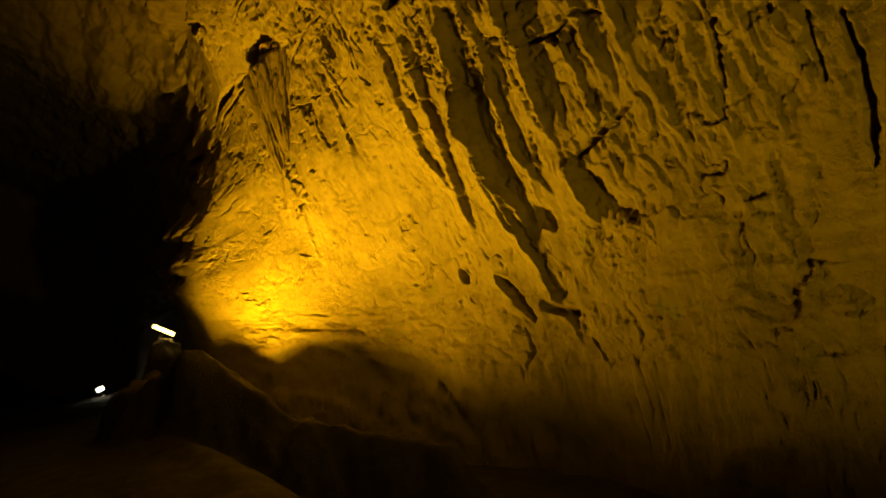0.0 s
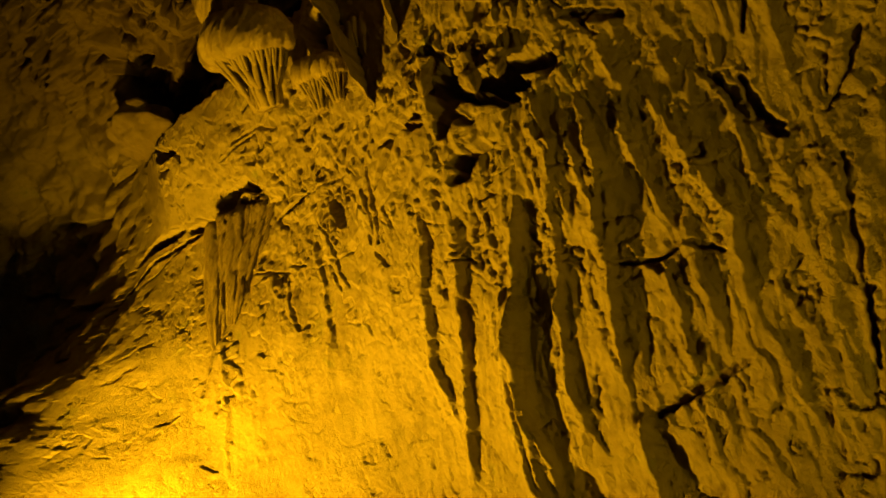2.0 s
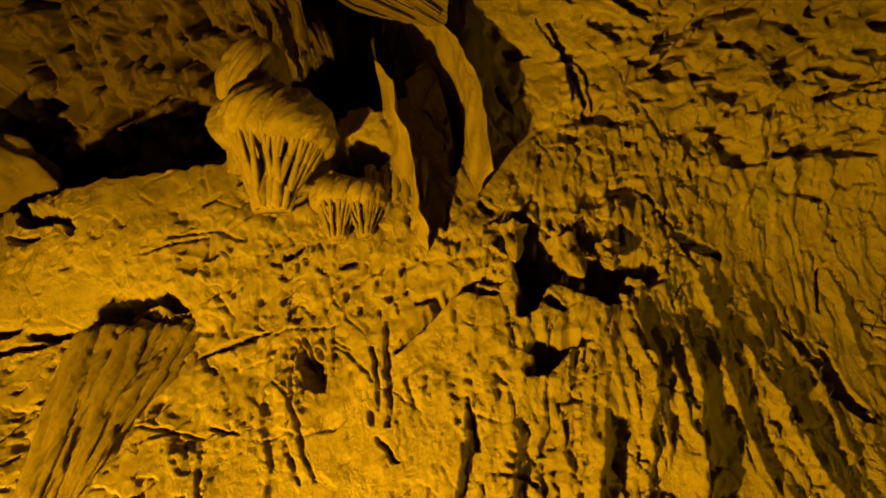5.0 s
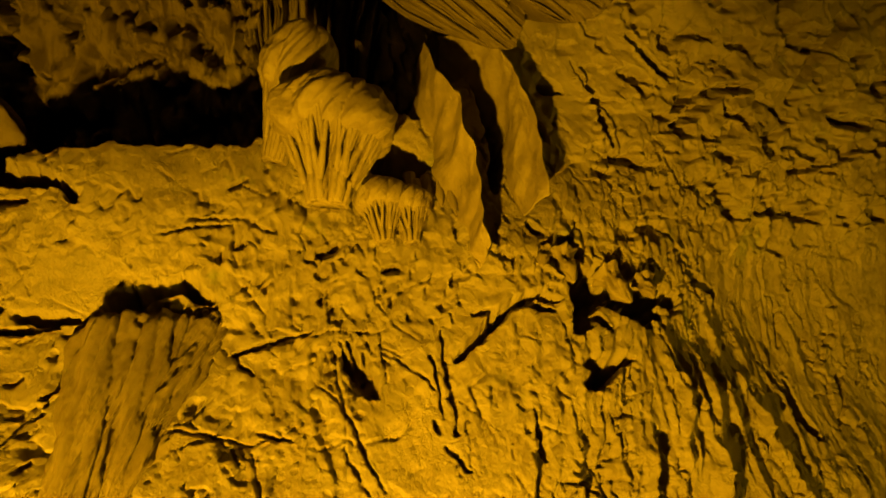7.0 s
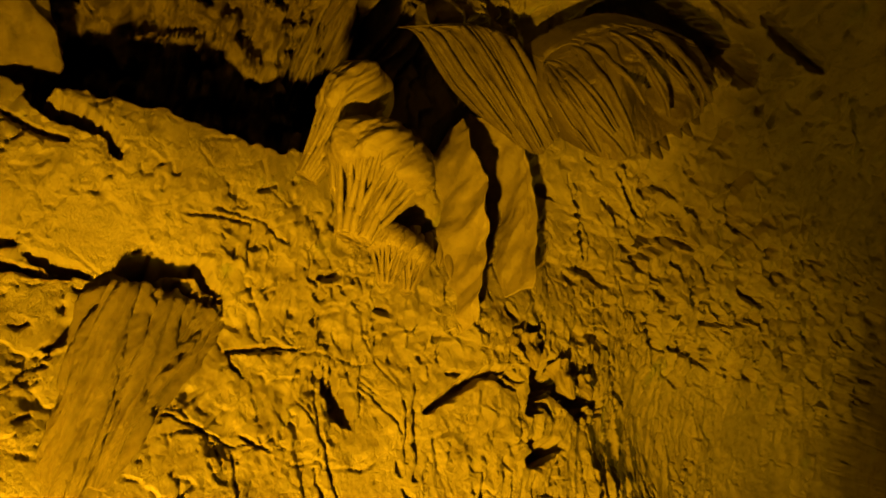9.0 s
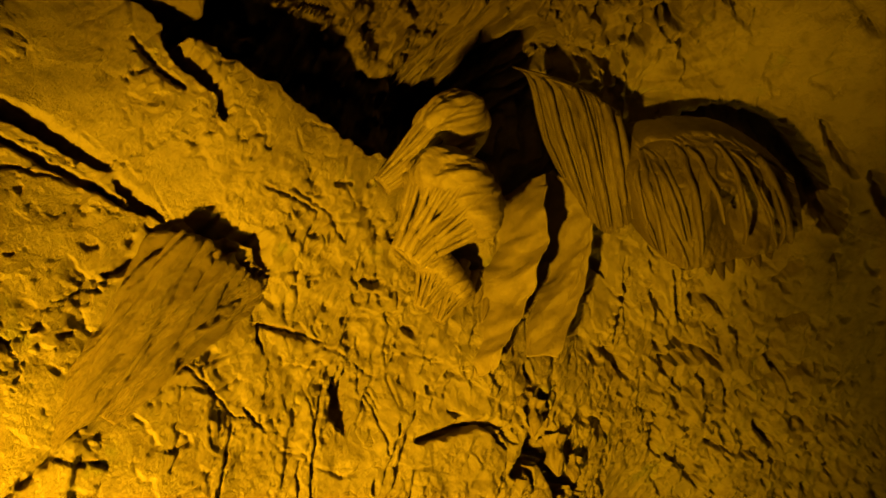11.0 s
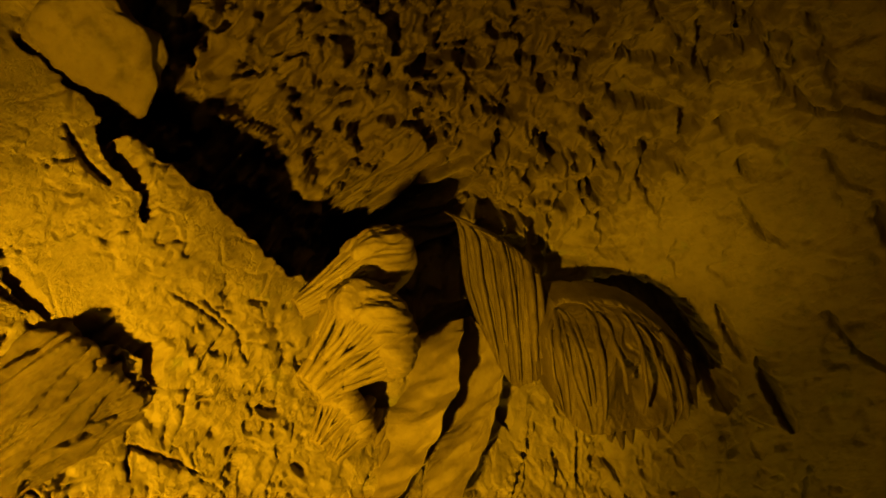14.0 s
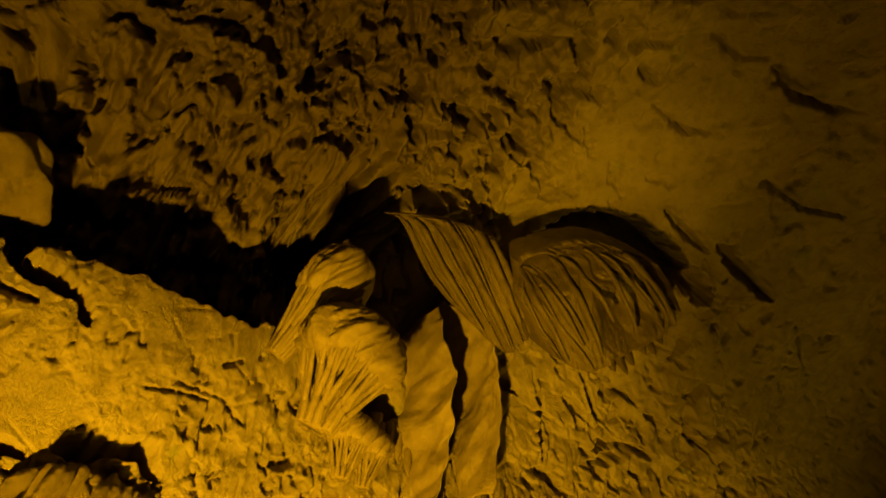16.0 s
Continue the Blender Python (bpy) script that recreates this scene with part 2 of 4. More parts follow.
def overhang(depth, rise, *points):
    """Above a lip along the wall the rock falls back level, then comes forward again over the height of rise."""
    us, vs = np.array([p[0] for p in points[::-1]]), np.radians([p[1] for p in points[::-1]]) * ARM
    patch = (slice(*np.searchsorted(ALONG, [us[0] - 0.3, us[-1] + 0.3])), slice(*np.searchsorted(ROUND, [np.degrees(vs.min() / ARM) - 3, 118])))
    u, v = U[patch], V[patch]
    h = v - np.interp(u, us, vs) + 0.05 * fbm(u / 0.3, v / 0.3, 3, 121) + 0.02 * grad_noise(u / 0.07, v / 0.07, 125)
    cut = smooth(0.0, 0.09, h) * (1 - smooth(0.3, rise, h + 0.22 * fbm(u / 0.55, v / 0.4, 2, 127, 0.45))) * smooth(us[0] - 0.25, us[0] + 0.1, u) * (1 - smooth(us[-1] - 0.1, us[-1] + 0.25, u))
    SHIFT[patch] = np.maximum(SHIFT[patch], depth * cut)


def rib(width, height, *points):
    """A hanging rib: it swells towards its edge on the lamp's side and breaks off sharply beyond it."""
    patch, u, v, d, side, along = trace(points, width * 4 + 0.05)
    wave = 0.018 * fbm(u / 0.12, v / 0.25, 3, 91)
    s = np.where(side > 0, d, -d) + wave
    fade = smooth(0.0, 0.18, along) * (1 - smooth(0.8, 1.0, along))
    ends = np.where((along <= 0.0) | (along >= 1.0), 0.0, 1.0)
    RELIEF[patch] += 0.72 * height * fade * ends * np.where(s > 0, np.exp(-s / width), np.exp(-(s / 0.022) ** 2))


# where the rock is smooth, fluted, pitted or knobbly
SMOOTH_FOOT = window(4.3, 9.2, -30, 24, 0.5)
RIBBED = window(1.4, 4.3, -4, 47, 0.45)
PITTED = window(3.6, 7.0, 27, 52, 0.35)
SLAB = window(6.9, 9.6, 10, 49, 0.25)
KNOBBLY = window(4.6, 10, 66, 108, 0.5)
RIGHT_ROOF = window(-3, 4.4, 54, 120, 0.6)
HOLED = window(-2.5, 3.6, 46, 72, 0.35)

# broad swell, blocky breaks and grain of the whole rock face
rough = 1 - 0.7 * SMOOTH_FOOT - 0.35 * RIGHT_ROOF - 0.35 * window(0.2, 4.3, -24, 50, 0.4) - 0.5 * SLAB * (1 - SMOOTH_FOOT)
RELIEF += 0.07 * fbm(U / 1.5, V / 1.5, 2, 3) + 0.020 * rough * fbm(U / 0.32, V / 0.62, 2, 9) + 0.028 * rough * (billow(U / 0.36, V / 0.55, 4, 10) - 0.3) + 0.008 * rough * fbm(U / 0.06, V / 0.09, 3, 21)
# angular facets with small steps between them
d1, d2 = cells(U / 0.34 + 0.35 * fbm(U / 0.5, V / 0.5, 2, 23), V / 0.46 + 0.35 * fbm(U / 0.5, V / 0.5, 2, 24), 25)
RELIEF += 0.035 * rough * (d1 - 0.4) - 0.035 * rough * np.exp(-((d2 - d1) / 0.045) ** 2) * smooth(-0.1, 0.4, fbm(U / 0.6, V / 0.6, 2, 26))
# broken plates, crisp at their edges
du, dv = 0.35 * fbm(U / 0.21, V / 0.21, 3, 131), 0.35 * fbm(U / 0.21, V / 0.21, 3, 135)
broken = 0.25 + 0.75 * smooth(-0.25, 0.35, fbm(U / 0.7, V / 0.7, 2, 139))
calm = 1 - 0.6 * RIGHT_ROOF - 0.65 * SMOOTH_FOOT - 0.35 * RIBBED - 0.3 * SLAB * (1 - SMOOTH_FOOT) - 0.3 * HOLED - 0.6 * KNOBBLY
calm = np.clip(calm, 0.1, 1)
RELIEF += calm * broken * (0.040 * plates(U / 0.20 + du, V / 0.30 + dv, 141) + 0.013 * plates(U / 0.085 + 2 * du, V / 0.12 + 2 * dv, 145) + 0.008 * plates(U / 0.045 + 2 * du, V / 0.06 + 2 * dv, 146))
# flowing ribs that hang down the wall
warp = 0.09 * fbm(U / 0.5, V / 0.9, 3, 31)
slant = U + warp + 0.10 * V
flutes = ridged(slant / 0.30, V / 2.2, 2, 41) - 0.55
thin = ridged((slant + 0.03 * fbm(U / 0.2, V / 0.5, 2, 44)) / 0.13, V / 1.1, 2, 45) - 0.55
RELIEF += (0.04 * flutes + 0.025 * thin) * RIBBED + 0.018 * thin * window(3.4, 7.2, 20, 50, 0.4)
# thin overlapping curtains: each swells towards its free edge and drops sharply beyond it
lean = (0.2 * smooth(2.9, 3.8, U) - 0.12 * (1 - smooth(2.9, 3.8, U))) * (V - 1.2)
for pitch, height, seed in ((0.15, 0.028, 161), (0.075, 0.020, 171)):
    fold = (U + lean + 0.10 * fbm(U / 0.5, V / 0.7, 3, seed)) / pitch
    leaf = np.floor(fold)
    RELIEF += window(1.2, 4.5, -4, 55, 0.4) * height * (1 - (fold - leaf)) ** 1.6 * smooth(-0.35, 0.45, fbm(leaf * 1.73, V / 0.55, 2, seed + 5))
# hairline drip marks down the smooth wall
RELIEF += 0.010 * ridged((U + 0.02 * fbm(U / 0.1, V / 0.2, 2, 181)) / 0.10, V / 0.9, 2, 183) * window(4.3, 7.6, -8, 34, 0.4)
# pits and little lumps in the band above
d1, d2 = cells(U / 0.12 + 0.5 * fbm(U / 0.25, V / 0.25, 2, 51), V / 0.20, 52)
pits = smooth(0.42, 0.12, d1) * smooth(0.0, 0.4, fbm(U / 0.45, V / 0.45, 3, 53))
RELIEF += PITTED * (0.05 * (billow(U / 0.24, V / 0.30, 3, 54, 0.5) - 0.3) + 0.018 * ridged(U / 0.14, V / 0.34, 2, 55) - 0.035 * pits)
# cracks that wander along broken edges, with a small step between their lips
for size, width, depth, seed in ((0.5, 0.035, 0.04, 191), (0.26, 0.05, 0.016, 195)):
    wu, wv = 0.3 * fbm(U / (0.5 * size), V / (0.5 * size), 3, seed + 1), 0.3 * fbm(U / (0.5 * size), V / (0.5 * size), 3, seed + 2)
    field = grad_noise(U / size + wu, V / (2.4 * size) + wv, seed)
    where = smooth(0.05, 0.35, fbm(U / 0.9, V / 0.9, 2, seed + 3)) * window(0.8, 9.2, -14, 58, 0.4) * (1 - 0.45 * SMOOTH_FOOT)
    RELIEF -= where * depth * np.exp(-(field / width) ** 2)
    RELIEF += where * 0.4 * depth * np.tanh(field / width)
# knobbly, holed roof over the slot
d1, d2 = cells(U / 0.20 + 0.7 * fbm(U / 0.3, V / 0.3, 3, 61), V / 0.17 + 0.7 * fbm(U / 0.3, V / 0.3, 3, 63), 62)
holes = smooth(0.14, 0.32, fbm(U / 0.28, V / 0.22, 3, 64, 0.5))
RELIEF += KNOBBLY * (0.13 * smooth(0.6, 0.05, d1) + 0.07 * (billow(U / 0.30, V / 0.24, 2, 65, 0.45) - 0.3) + 0.17 * plates(U / 0.38 + du, V / 0.30 + dv, 147) + 0.06 * plates(U / 0.16 + du, V / 0.14 + dv, 149) - 0.38 * holes)
RELIEF += RIGHT_ROOF * (0.03 * fbm(U / 0.45, V / 0.35, 3, 66, 0.45) - 0.05 * smooth(0.25, 0.7, fbm(U / 0.3, V / 0.24, 3, 67)))
RELIEF += HOLED * (0.05 * (billow(U / 0.34, V / 0.26, 3, 73, 0.45) - 0.3) + 0.07 * plates(U / 0.36 + du, V / 0.2 + dv, 75) - 0.14 * smooth(0.3, 0.62, fbm(U / 0.34, V / 0.2, 3, 74, 0.5)))
# rounded boulders and hollows of the wall farther down the passage
RELIEF += 0.42 * (billow(U / 1.1, V / 0.8, 3, 69, 0.5) - 0.3) * window(8.9, 18, -6, 78, 0.4)
# scalloped, cut-away foot of the wall
RELIEF += 0.10 * (billow(U / 0.55, V / 0.3, 4, 68) - 0.3) * window(-2, 8, -48, -14, 0.3)
# level beds low on the wall
RELIEF += 0.030 * ridged(U / 1.6, (V + 0.04 * fbm(U / 0.6, V / 0.4, 3, 201)) / 0.16, 2, 203) * window(-1.5, 3.6, -32, -7, 0.35)

# ledges, clefts and hollows of the upper wall
slot(0.055, 0.35, (8.40, 36.3), (8.30, 37.8), (8.10, 38.2), (7.87, 38.5), (7.65, 38.8))
slot(0.035, 0.22, (7.58, 38.1), (7.41, 37.9), (7.24, 37.7))
groove(0.03, 0.14, (7.30, 30.5), (7.23, 33.0), (7.14, 34.8))
slot(0.06, 0.3, (7.13, 38.9), (6.90, 40.2), (6.68, 41.2), (6.52, 39.3))
groove(0.016, 0.1, (6.36, 34.2), (6.15, 35.3), (5.86, 36.3))
groove(0.012, 0.06, (6.36, 34.2), (6.23, 32.2))
groove(0.014, 0.08, (5.68, 35.1), (5.61, 31.8), (5.58, 29.9))
groove(0.012, 0.06, (5.12, 33.4), (5.08, 29.9), (5.07, 26.8))
slot(0.035, 0.2, (4.94, 32.6), (4.70, 36.1), (4.51, 38.7), (4.26, 37.2))
slot(0.05, 0.25, (4.26, 43.7), (4.04, 40.6), (3.70, 37.2), (3.46, 35.5))
groove(0.022, 0.12, (4.55, 44.7), (4.54, 46.8))
groove(0.022, 0.12, (4.30, 47.1), (4.23, 45.7))
slot(0.11, 0.5, (5.45, 54.6), (5.2, 53.4), (4.95, 52.2))
slot(0.05, 0.4, (4.00, 63.2), (3.79, 61.7))
groove(0.016, 0.1, (3.22, 66.8), (2.89, 63.2))
groove(0.035, 0.16, (2.94, 58.5), (2.53, 61.9))
groove(0.016, 0.08, (3.64, 63.3), (3.39, 59.5), (3.39, 54.4))
groove(0.022, 0.12, (8.06, 49.4), (7.81, 48.2), (7.63, 48.5))
slot(0.045, 0.35, (7.96, 52.1), (7.66, 50.9), (7.43, 50.4), (7.34, 49.1))
groove(0.014, 0.07, (7.11, 9.7), (7.02, 14.5), (6.97, 19.1), (6.88, 25.1))
groove(0.01, 0.05, (8.17, 32.2), (7.98, 34.2), (7.69, 36.2), (7.40, 37.3))
groove(0.012, 0.05, (6.67, 47.2), (6.34, 47.5), (6.13, 46.0))
groove(0.02, 0.08, (6.45, 50.3), (6.32, 51.3))
groove(0.009, 0.04, (6.88, 24.4), (6.67, 27.7), (6.20, 25.8), (6.08, 26.5))
groove(0.009, 0.05, (6.23, 25.6), (6.15, 21.7), (6.07, 17.5))
groove(0.009, 0.05, (5.69, 25.1), (5.56, 20.9))
groove(0.01, 0.05, (5.42, 34.8), (5.29, 33.3))
groove(0.04, 0.14, (1.78, 56.8), (1.45, 55.3))
groove(0.05, 0.12, (1.80, 63.5), (1.39, 70.5))
groove(0.05, 0.12, (1.99, 71.8), (1.84, 75.8))
groove(0.015, 0.08, (2.84, 38.5), (3.20, 46.9))
# deep slot under the roof and the alcove behind the formations
overhang(1.3, 1.45, (8.55, 51.5), (8.03, 52.0), (7.76, 52.6), (7.51, 53.3), (7.16, 54.3), (6.71, 54.2), (6.34, 55.0), (5.9, 56.2), (5.4, 57.8), (4.9, 60.0), (4.5, 63.5))
groove(0.07, 0.3, (8.86, 63.1), (8.65, 63.7), (8.39, 62.2))
slot(0.05, 0.35, (7.94, 51.5), (7.68, 50.6), (7.42, 50.3), (7.34, 48.7))
slot(0.36, 1.5, (6.20, 69.1), (5.69, 71.1), (5.32, 67.2), (4.97, 62.3))
groove(0.26, 1.3, (6.0, 70.0), (5.6, 72.0), (5.25, 69.0), (5.0, 65.0))
groove(0.075, 0.45, (5.44, 71.6), (5.02, 74.4), (4.56, 75.8), (4.25, 76.1))
groove(0.11, 0.5, (4.22, 77.4), (3.94, 82.2), (3.52, 85.2), (3.07, 85.5), (2.52, 85.2))
slot(0.05, 0.4, (4.61, 65.0), (4.46, 61.4), (4.39, 55.7), (4.47, 50.8))
# clefts of the middle wall
groove(0.022, 0.12, (5.62, 34.9), (5.56, 32.6), (5.50, 30.2))
groove(0.016, 0.09, (5.02, 36.0), (5.01, 31.4), (5.00, 27.1), (5.02, 25.5))
slot(0.03, 0.2, (4.60, 38.0), (4.40, 39.1), (4.21, 38.3))
slot(0.07, 0.4, (4.08, 45.4), (3.92, 42.2), (3.69, 39.6), (3.39, 36.8))
groove(0.028, 0.15, (4.05, 37.4), (3.84, 35.1))
slot(0.05, 0.3, (4.05, 30.8), (3.91, 32.3))
groove(0.03, 0.14, (3.27, 68.1), (3.07, 65.4), (2.89, 64.0))
groove(0.022, 0.13, (3.60, 64.4), (3.47, 59.7), (3.43, 54.2))
groove(0.013, 0.07, (3.69, 64.9), (3.51, 60.3), (3.52, 56.6))
groove(0.03, 0.14, (4.07, 58.6), (3.98, 56.4))
groove(0.04, 0.16, (2.88, 61.6), (2.56, 62.7), (2.19, 63.3))
groove(0.05, 0.16, (1.43, 60.4), (1.01, 59.7))
groove(0.03, 0.14, (3.01, 41.8), (2.64, 39.3))
groove(0.03, 0.12, (2.31, 31.8), (2.10, 27.4), (1.93, 24.0))
groove(0.01, 0.05, (5.40, 34.1), (5.20, 31.7), (5.12, 29.9))
groove(0.018, 0.08, (5.08, 24.5), (4.95, 22.1))
groove(0.03, 0.14, (5.83, 43.8), (5.67, 44.9))
groove(0.025, 0.12, (5.36, 42.2), (5.25, 42.4))
groove(0.025, 0.15, (5.79, 49.1), (5.61, 50.4))
groove(0.012, 0.06, (6.86, 45.7), (6.66, 46.3), (6.42, 46.9), (6.38, 42.9))
groove(0.012, 0.06, (6.17, 26.8), (5.98, 25.9))
groove(0.02, 0.1, (5.13, 27.0), (5.11, 25.7))
groove(0.012, 0.06, (5.73, 35.3), (5.70, 30.6), (5.59, 25.2), (5.47, 21.1))
groove(0.014, 0.08, (4.37, 20.7), (4.15, 19.3))
# black hollows under the shelf
slot(0.08, 0.5, (4.15, 42.5), (3.80, 40.5), (3.50, 39.8), (3.15, 38.2))
slot(0.06, 0.35, (4.1, 31.4), (3.75, 32.0))
slot(0.1, 0.5, (4.06, 44.2), (3.97, 39.5), (4.09, 35.3))
slot(0.1, 0.5, (3.54, 40.5), (3.55, 36.1))
groove(0.07, 0.2, (3.20, 38.9), (3.22, 37.0))
slot(0.06, 0.3, (3.87, 31.2), (4.12, 29.2))
groove(0.04, 0.18, (5.66, 34.0), (5.51, 29.7))
groove(0.025, 0.12, (4.51, 26.5), (4.46, 22.3))
groove(0.025, 0.12, (2.23, 30.4), (2.11, 25.8), (1.96, 23.3))
groove(0.02, 0.1, (1.86, 37.7), (1.99, 33.3))
groove(0.018, 0.09, (4.81, 37.3), (4.52, 37.6), (4.38, 38.7))
groove(0.03, 0.12, (1.83, 56.1), (1.65, 54.3), (1.40, 54.8))
groove(0.03, 0.1, (1.98, 45.1), (1.79, 44.1))
# long cracks of the roof
groove(0.022, 0.22, (6.24, 104.0), (5.90, 103.9), (5.63, 104.2), (5.39, 104.9), (4.97, 105.2), (4.65, 106.6))
groove(0.018, 0.16, (4.65, 106.6), (4.48, 109.9), (4.35, 113.5))
groove(0.018, 0.16, (5.46, 108.5), (5.13, 108.9), (4.83, 108.6))
groove(0.016, 0.14, (4.78, 109.3), (4.58, 111.4), (4.35, 114.0))
groove(0.026, 0.22, (6.30, 98.4), (5.91, 98.6), (5.54, 99.2))
groove(0.03, 0.2, (6.79, 96.8), (6.52, 98.0))
groove(0.022, 0.16, (3.72, 107.9), (3.50, 107.7), (3.15, 109.6))
groove(0.016, 0.12, (4.20, 97.4), (3.90, 97.4), (3.67, 98.9))
groove(0.02, 0.12, (5.27, 94.3), (5.06, 93.6))
groove(0.016, 0.1, (4.47, 98.7), (4.30, 99.2))
groove(0.05, 0.3, (6.95, 76.7), (6.81, 80.6), (6.54, 82.6))
groove(0.04, 0.25, (7.33, 70.8), (7.08, 72.5))
groove(0.03, 0.2, (5.53, 84.4), (5.22, 83.5))
groove(0.05, 0.25, (7.51, 82.2), (7.24, 82.6))
groove(0.03, 0.2, (8.09, 75.2), (7.86, 77.1), (7.66, 78.7))
groove(0.03, 0.18, (6.01, 81.3), (5.79, 83.8))
groove(0.035, 0.2, (3.37, 89.9), (2.94, 89.6), (2.80, 89.7))
groove(0.05, 0.25, (2.80, 91.2), (2.37, 90.4), (1.94, 90.2))
groove(0.018, 0.14, (3.02, 99.8), (2.56, 100.7), (2.23, 103.6))
# ribs of the hanging flowstone: sharp on the side away from the lamp
rib(0.13, 0.26, (3.65, 26.7), (3.85, 16.9), (4.03, 7.9), (4.05, 0.5), (3.98, -6.8))
rib(0.12, 0.12, (3.74, 16.3), (4.16, 5.0), (4.18, -4.0), (4.03, -11.0))
rib(0.1, 0.11, (4.52, 25.7), (4.65, 17.5), (4.80, 9.0), (4.72, 5.2), (4.69, 0.5))
rib(0.1, 0.13, (4.20, 25.5), (4.35, 16.2), (4.50, 7.3), (4.59, 1.6), (4.72, -6.7))
rib(0.09, 0.13, (3.31, 30.9), (3.51, 19.4), (3.65, 10.6), (3.73, 4.5), (3.68, -0.2), (3.50, -3.8))
rib(0.1, 0.15, (3.05, 23.1), (3.19, 15.9), (3.27, 9.2), (3.32, 2.3))
rib(0.07, 0.1, (2.84, 14.9), (2.84, 8.9), (2.85, 3.3))
rib(0.06, 0.1, (3.07, 30.7), (3.12, 23.5), (3.25, 15.5))
rib(0.1, 0.16, (3.27, 1.1), (3.30, -2.0), (3.29, -7.0))
rib(0.05, 0.05, (6.94, 20.4), (6.82, 10.4), (6.83, 1.3), (6.81, -4.6))
rib(0.05, 0.05, (5.93, 31.6), (5.78, 22.5), (5.71, 15.3), (5.82, 7.3))
rib(0.06, 0.08, (2.66, 19.0), (2.65, 14.1), (2.64, 7.1))
rib(0.06, 0.08, (2.33, 20.9), (2.40, 14.1), (2.42, 8.5))
rib(0.05, 0.07, (3.92, 20.9), (4.01, 13.3), (4.12, 8.2))
rib(0.06, 0.07, (4.01, 26.7), (3.96, 21.9), (3.97, 18.0))
rib(0.08, 0.11, (3.23, 33.3), (3.22, 27.8), (3.18, 21.6), (3.20, 17.4))
rib(0.07, 0.1, (2.88, 31.4), (2.84, 25.0), (2.77, 19.1), (2.71, 16.0))
rib(0.07, 0.09, (2.57, 28.7), (2.51, 23.5), (2.42, 19.1), (2.37, 16.0))
rib(0.07, 0.09, (2.21, 30.1), (2.18, 23.5), (2.15, 18.3))
rib(0.04, 0.06, (3.44, 32.6), (3.40, 30.3), (3.27, 29.5))
rib(0.05, 0.1, (3.64, 64.8), (3.55, 60.6), (3.54, 55.5))
rib(0.06, 0.08, (3.40, 35.9), (3.34, 29.2), (3.35, 22.4), (3.40, 18.8))
rib(0.06, 0.09, (3.10, 34.1), (3.06, 26.9), (3.07, 19.7))
rib(0.06, 0.08, (2.68, 31.8), (2.55, 25.7), (2.50, 19.4))
rib(0.1, 0.1, (3.29, 69.3), (3.16, 65.9), (2.91, 63.7))
rib(0.08, 0.13, (3.86, 16.0), (4.06, 6.0), (4.12, -4.0), (4.04, -13.0), (3.86, -21.0))
# lower wall
groove(0.022, 0.15, (2.50, 4.5), (2.81, 2.7), (3.17, 0.8))
groove(0.1, 0.1, (3.20, -1.2), (3.12, -4.3), (2.86, -7.0))
groove(0.08, 0.1, (3.84, -3.5), (3.74, -6.0))
groove(0.02, 0.12, (3.17, 15.3), (2.88, 14.8), (2.71, 15.9))
groove(0.02, 0.1, (2.69, 16.0), (2.47, 14.2))
groove(0.03, 0.14, (2.07, 29.6), (2.03, 25.7), (1.93, 23.0))
groove(0.016, 0.06, (1.67, 20.1), (1.75, 12.3), (1.82, 4.4), (1.84, 2.5))
groove(0.012, 0.05, (1.34, 30.1), (1.52, 26.4), (1.67, 24.0))
groove(0.022, 0.15, (8.58, 28.2), (8.14, 35.5), (7.32, 37.1))
groove(0.045, 0.16, (11.75, 40.6), (9.01, 31.7))
groove(0.05, 0.16, (10.83, 50.0), (9.50, 45.5))
groove(0.05, 0.2, (9.45, 51.2), (9.04, 51.7))
groove(0.03, 0.14, (5.53, 34.0), (5.47, 29.6))
groove(0.045, 0.2, (4.61, -10.8), (4.45, -13.9), (4.34, -16.2))
groove(0.04, 0.14, (4.20, -14.9), (3.83, -16.2))
groove(0.04, 0.12, (5.10, -9.1), (5.03, -10.9))
groove(0.018, 0.1, (3.76, -19.1), (3.66, -21.2))
groove(0.02, 0.1, (5.64, -25.1), (5.36, -28.8))
groove(0.014, 0.08, (4.48, -17.4), (4.45, -20.2), (4.64, -22.9))
groove(0.022, 0.12, (1.08, 5.0), (1.05, 0.6), (1.08, -3.5), (1.13, -7.4))
groove(0.014, 0.07, (1.26, 6.2), (1.26, 0.2))
groove(0.016, 0.08, (1.76, 9.4), (1.85, 2.7))
# cracks of the roof
groove(0.022, 0.12, (6.23, 104.2), (5.73, 103.9), (5.39, 104.9), (4.89, 105.1), (4.63, 107.0), (4.53, 109.9))
groove(0.016, 0.09, (5.45, 108.3), (5.20, 109.2), (4.82, 108.7))
groove(0.026, 0.13, (6.49, 98.4), (6.11, 98.5), (5.53, 99.2))
groove(0.012, 0.06, (4.55, 107.9), (4.35, 108.3), (4.15, 111.4))
groove(0.02, 0.1, (4.80, 109.4), (4.63, 111.5), (4.32, 114.5))
groove(0.016, 0.08, (3.81, 108.4), (3.50, 108.0), (3.25, 109.0), (3.05, 111.6))
groove(0.014, 0.07, (4.31, 106.2), (4.08, 105.9))
groove(0.016, 0.08, (4.43, 98.8), (4.30, 99.2))
groove(0.014, 0.07, (4.13, 97.6), (3.96, 97.4), (3.67, 98.9))
groove(0.03, 0.14, (5.67, 90.3), (5.61, 91.6))
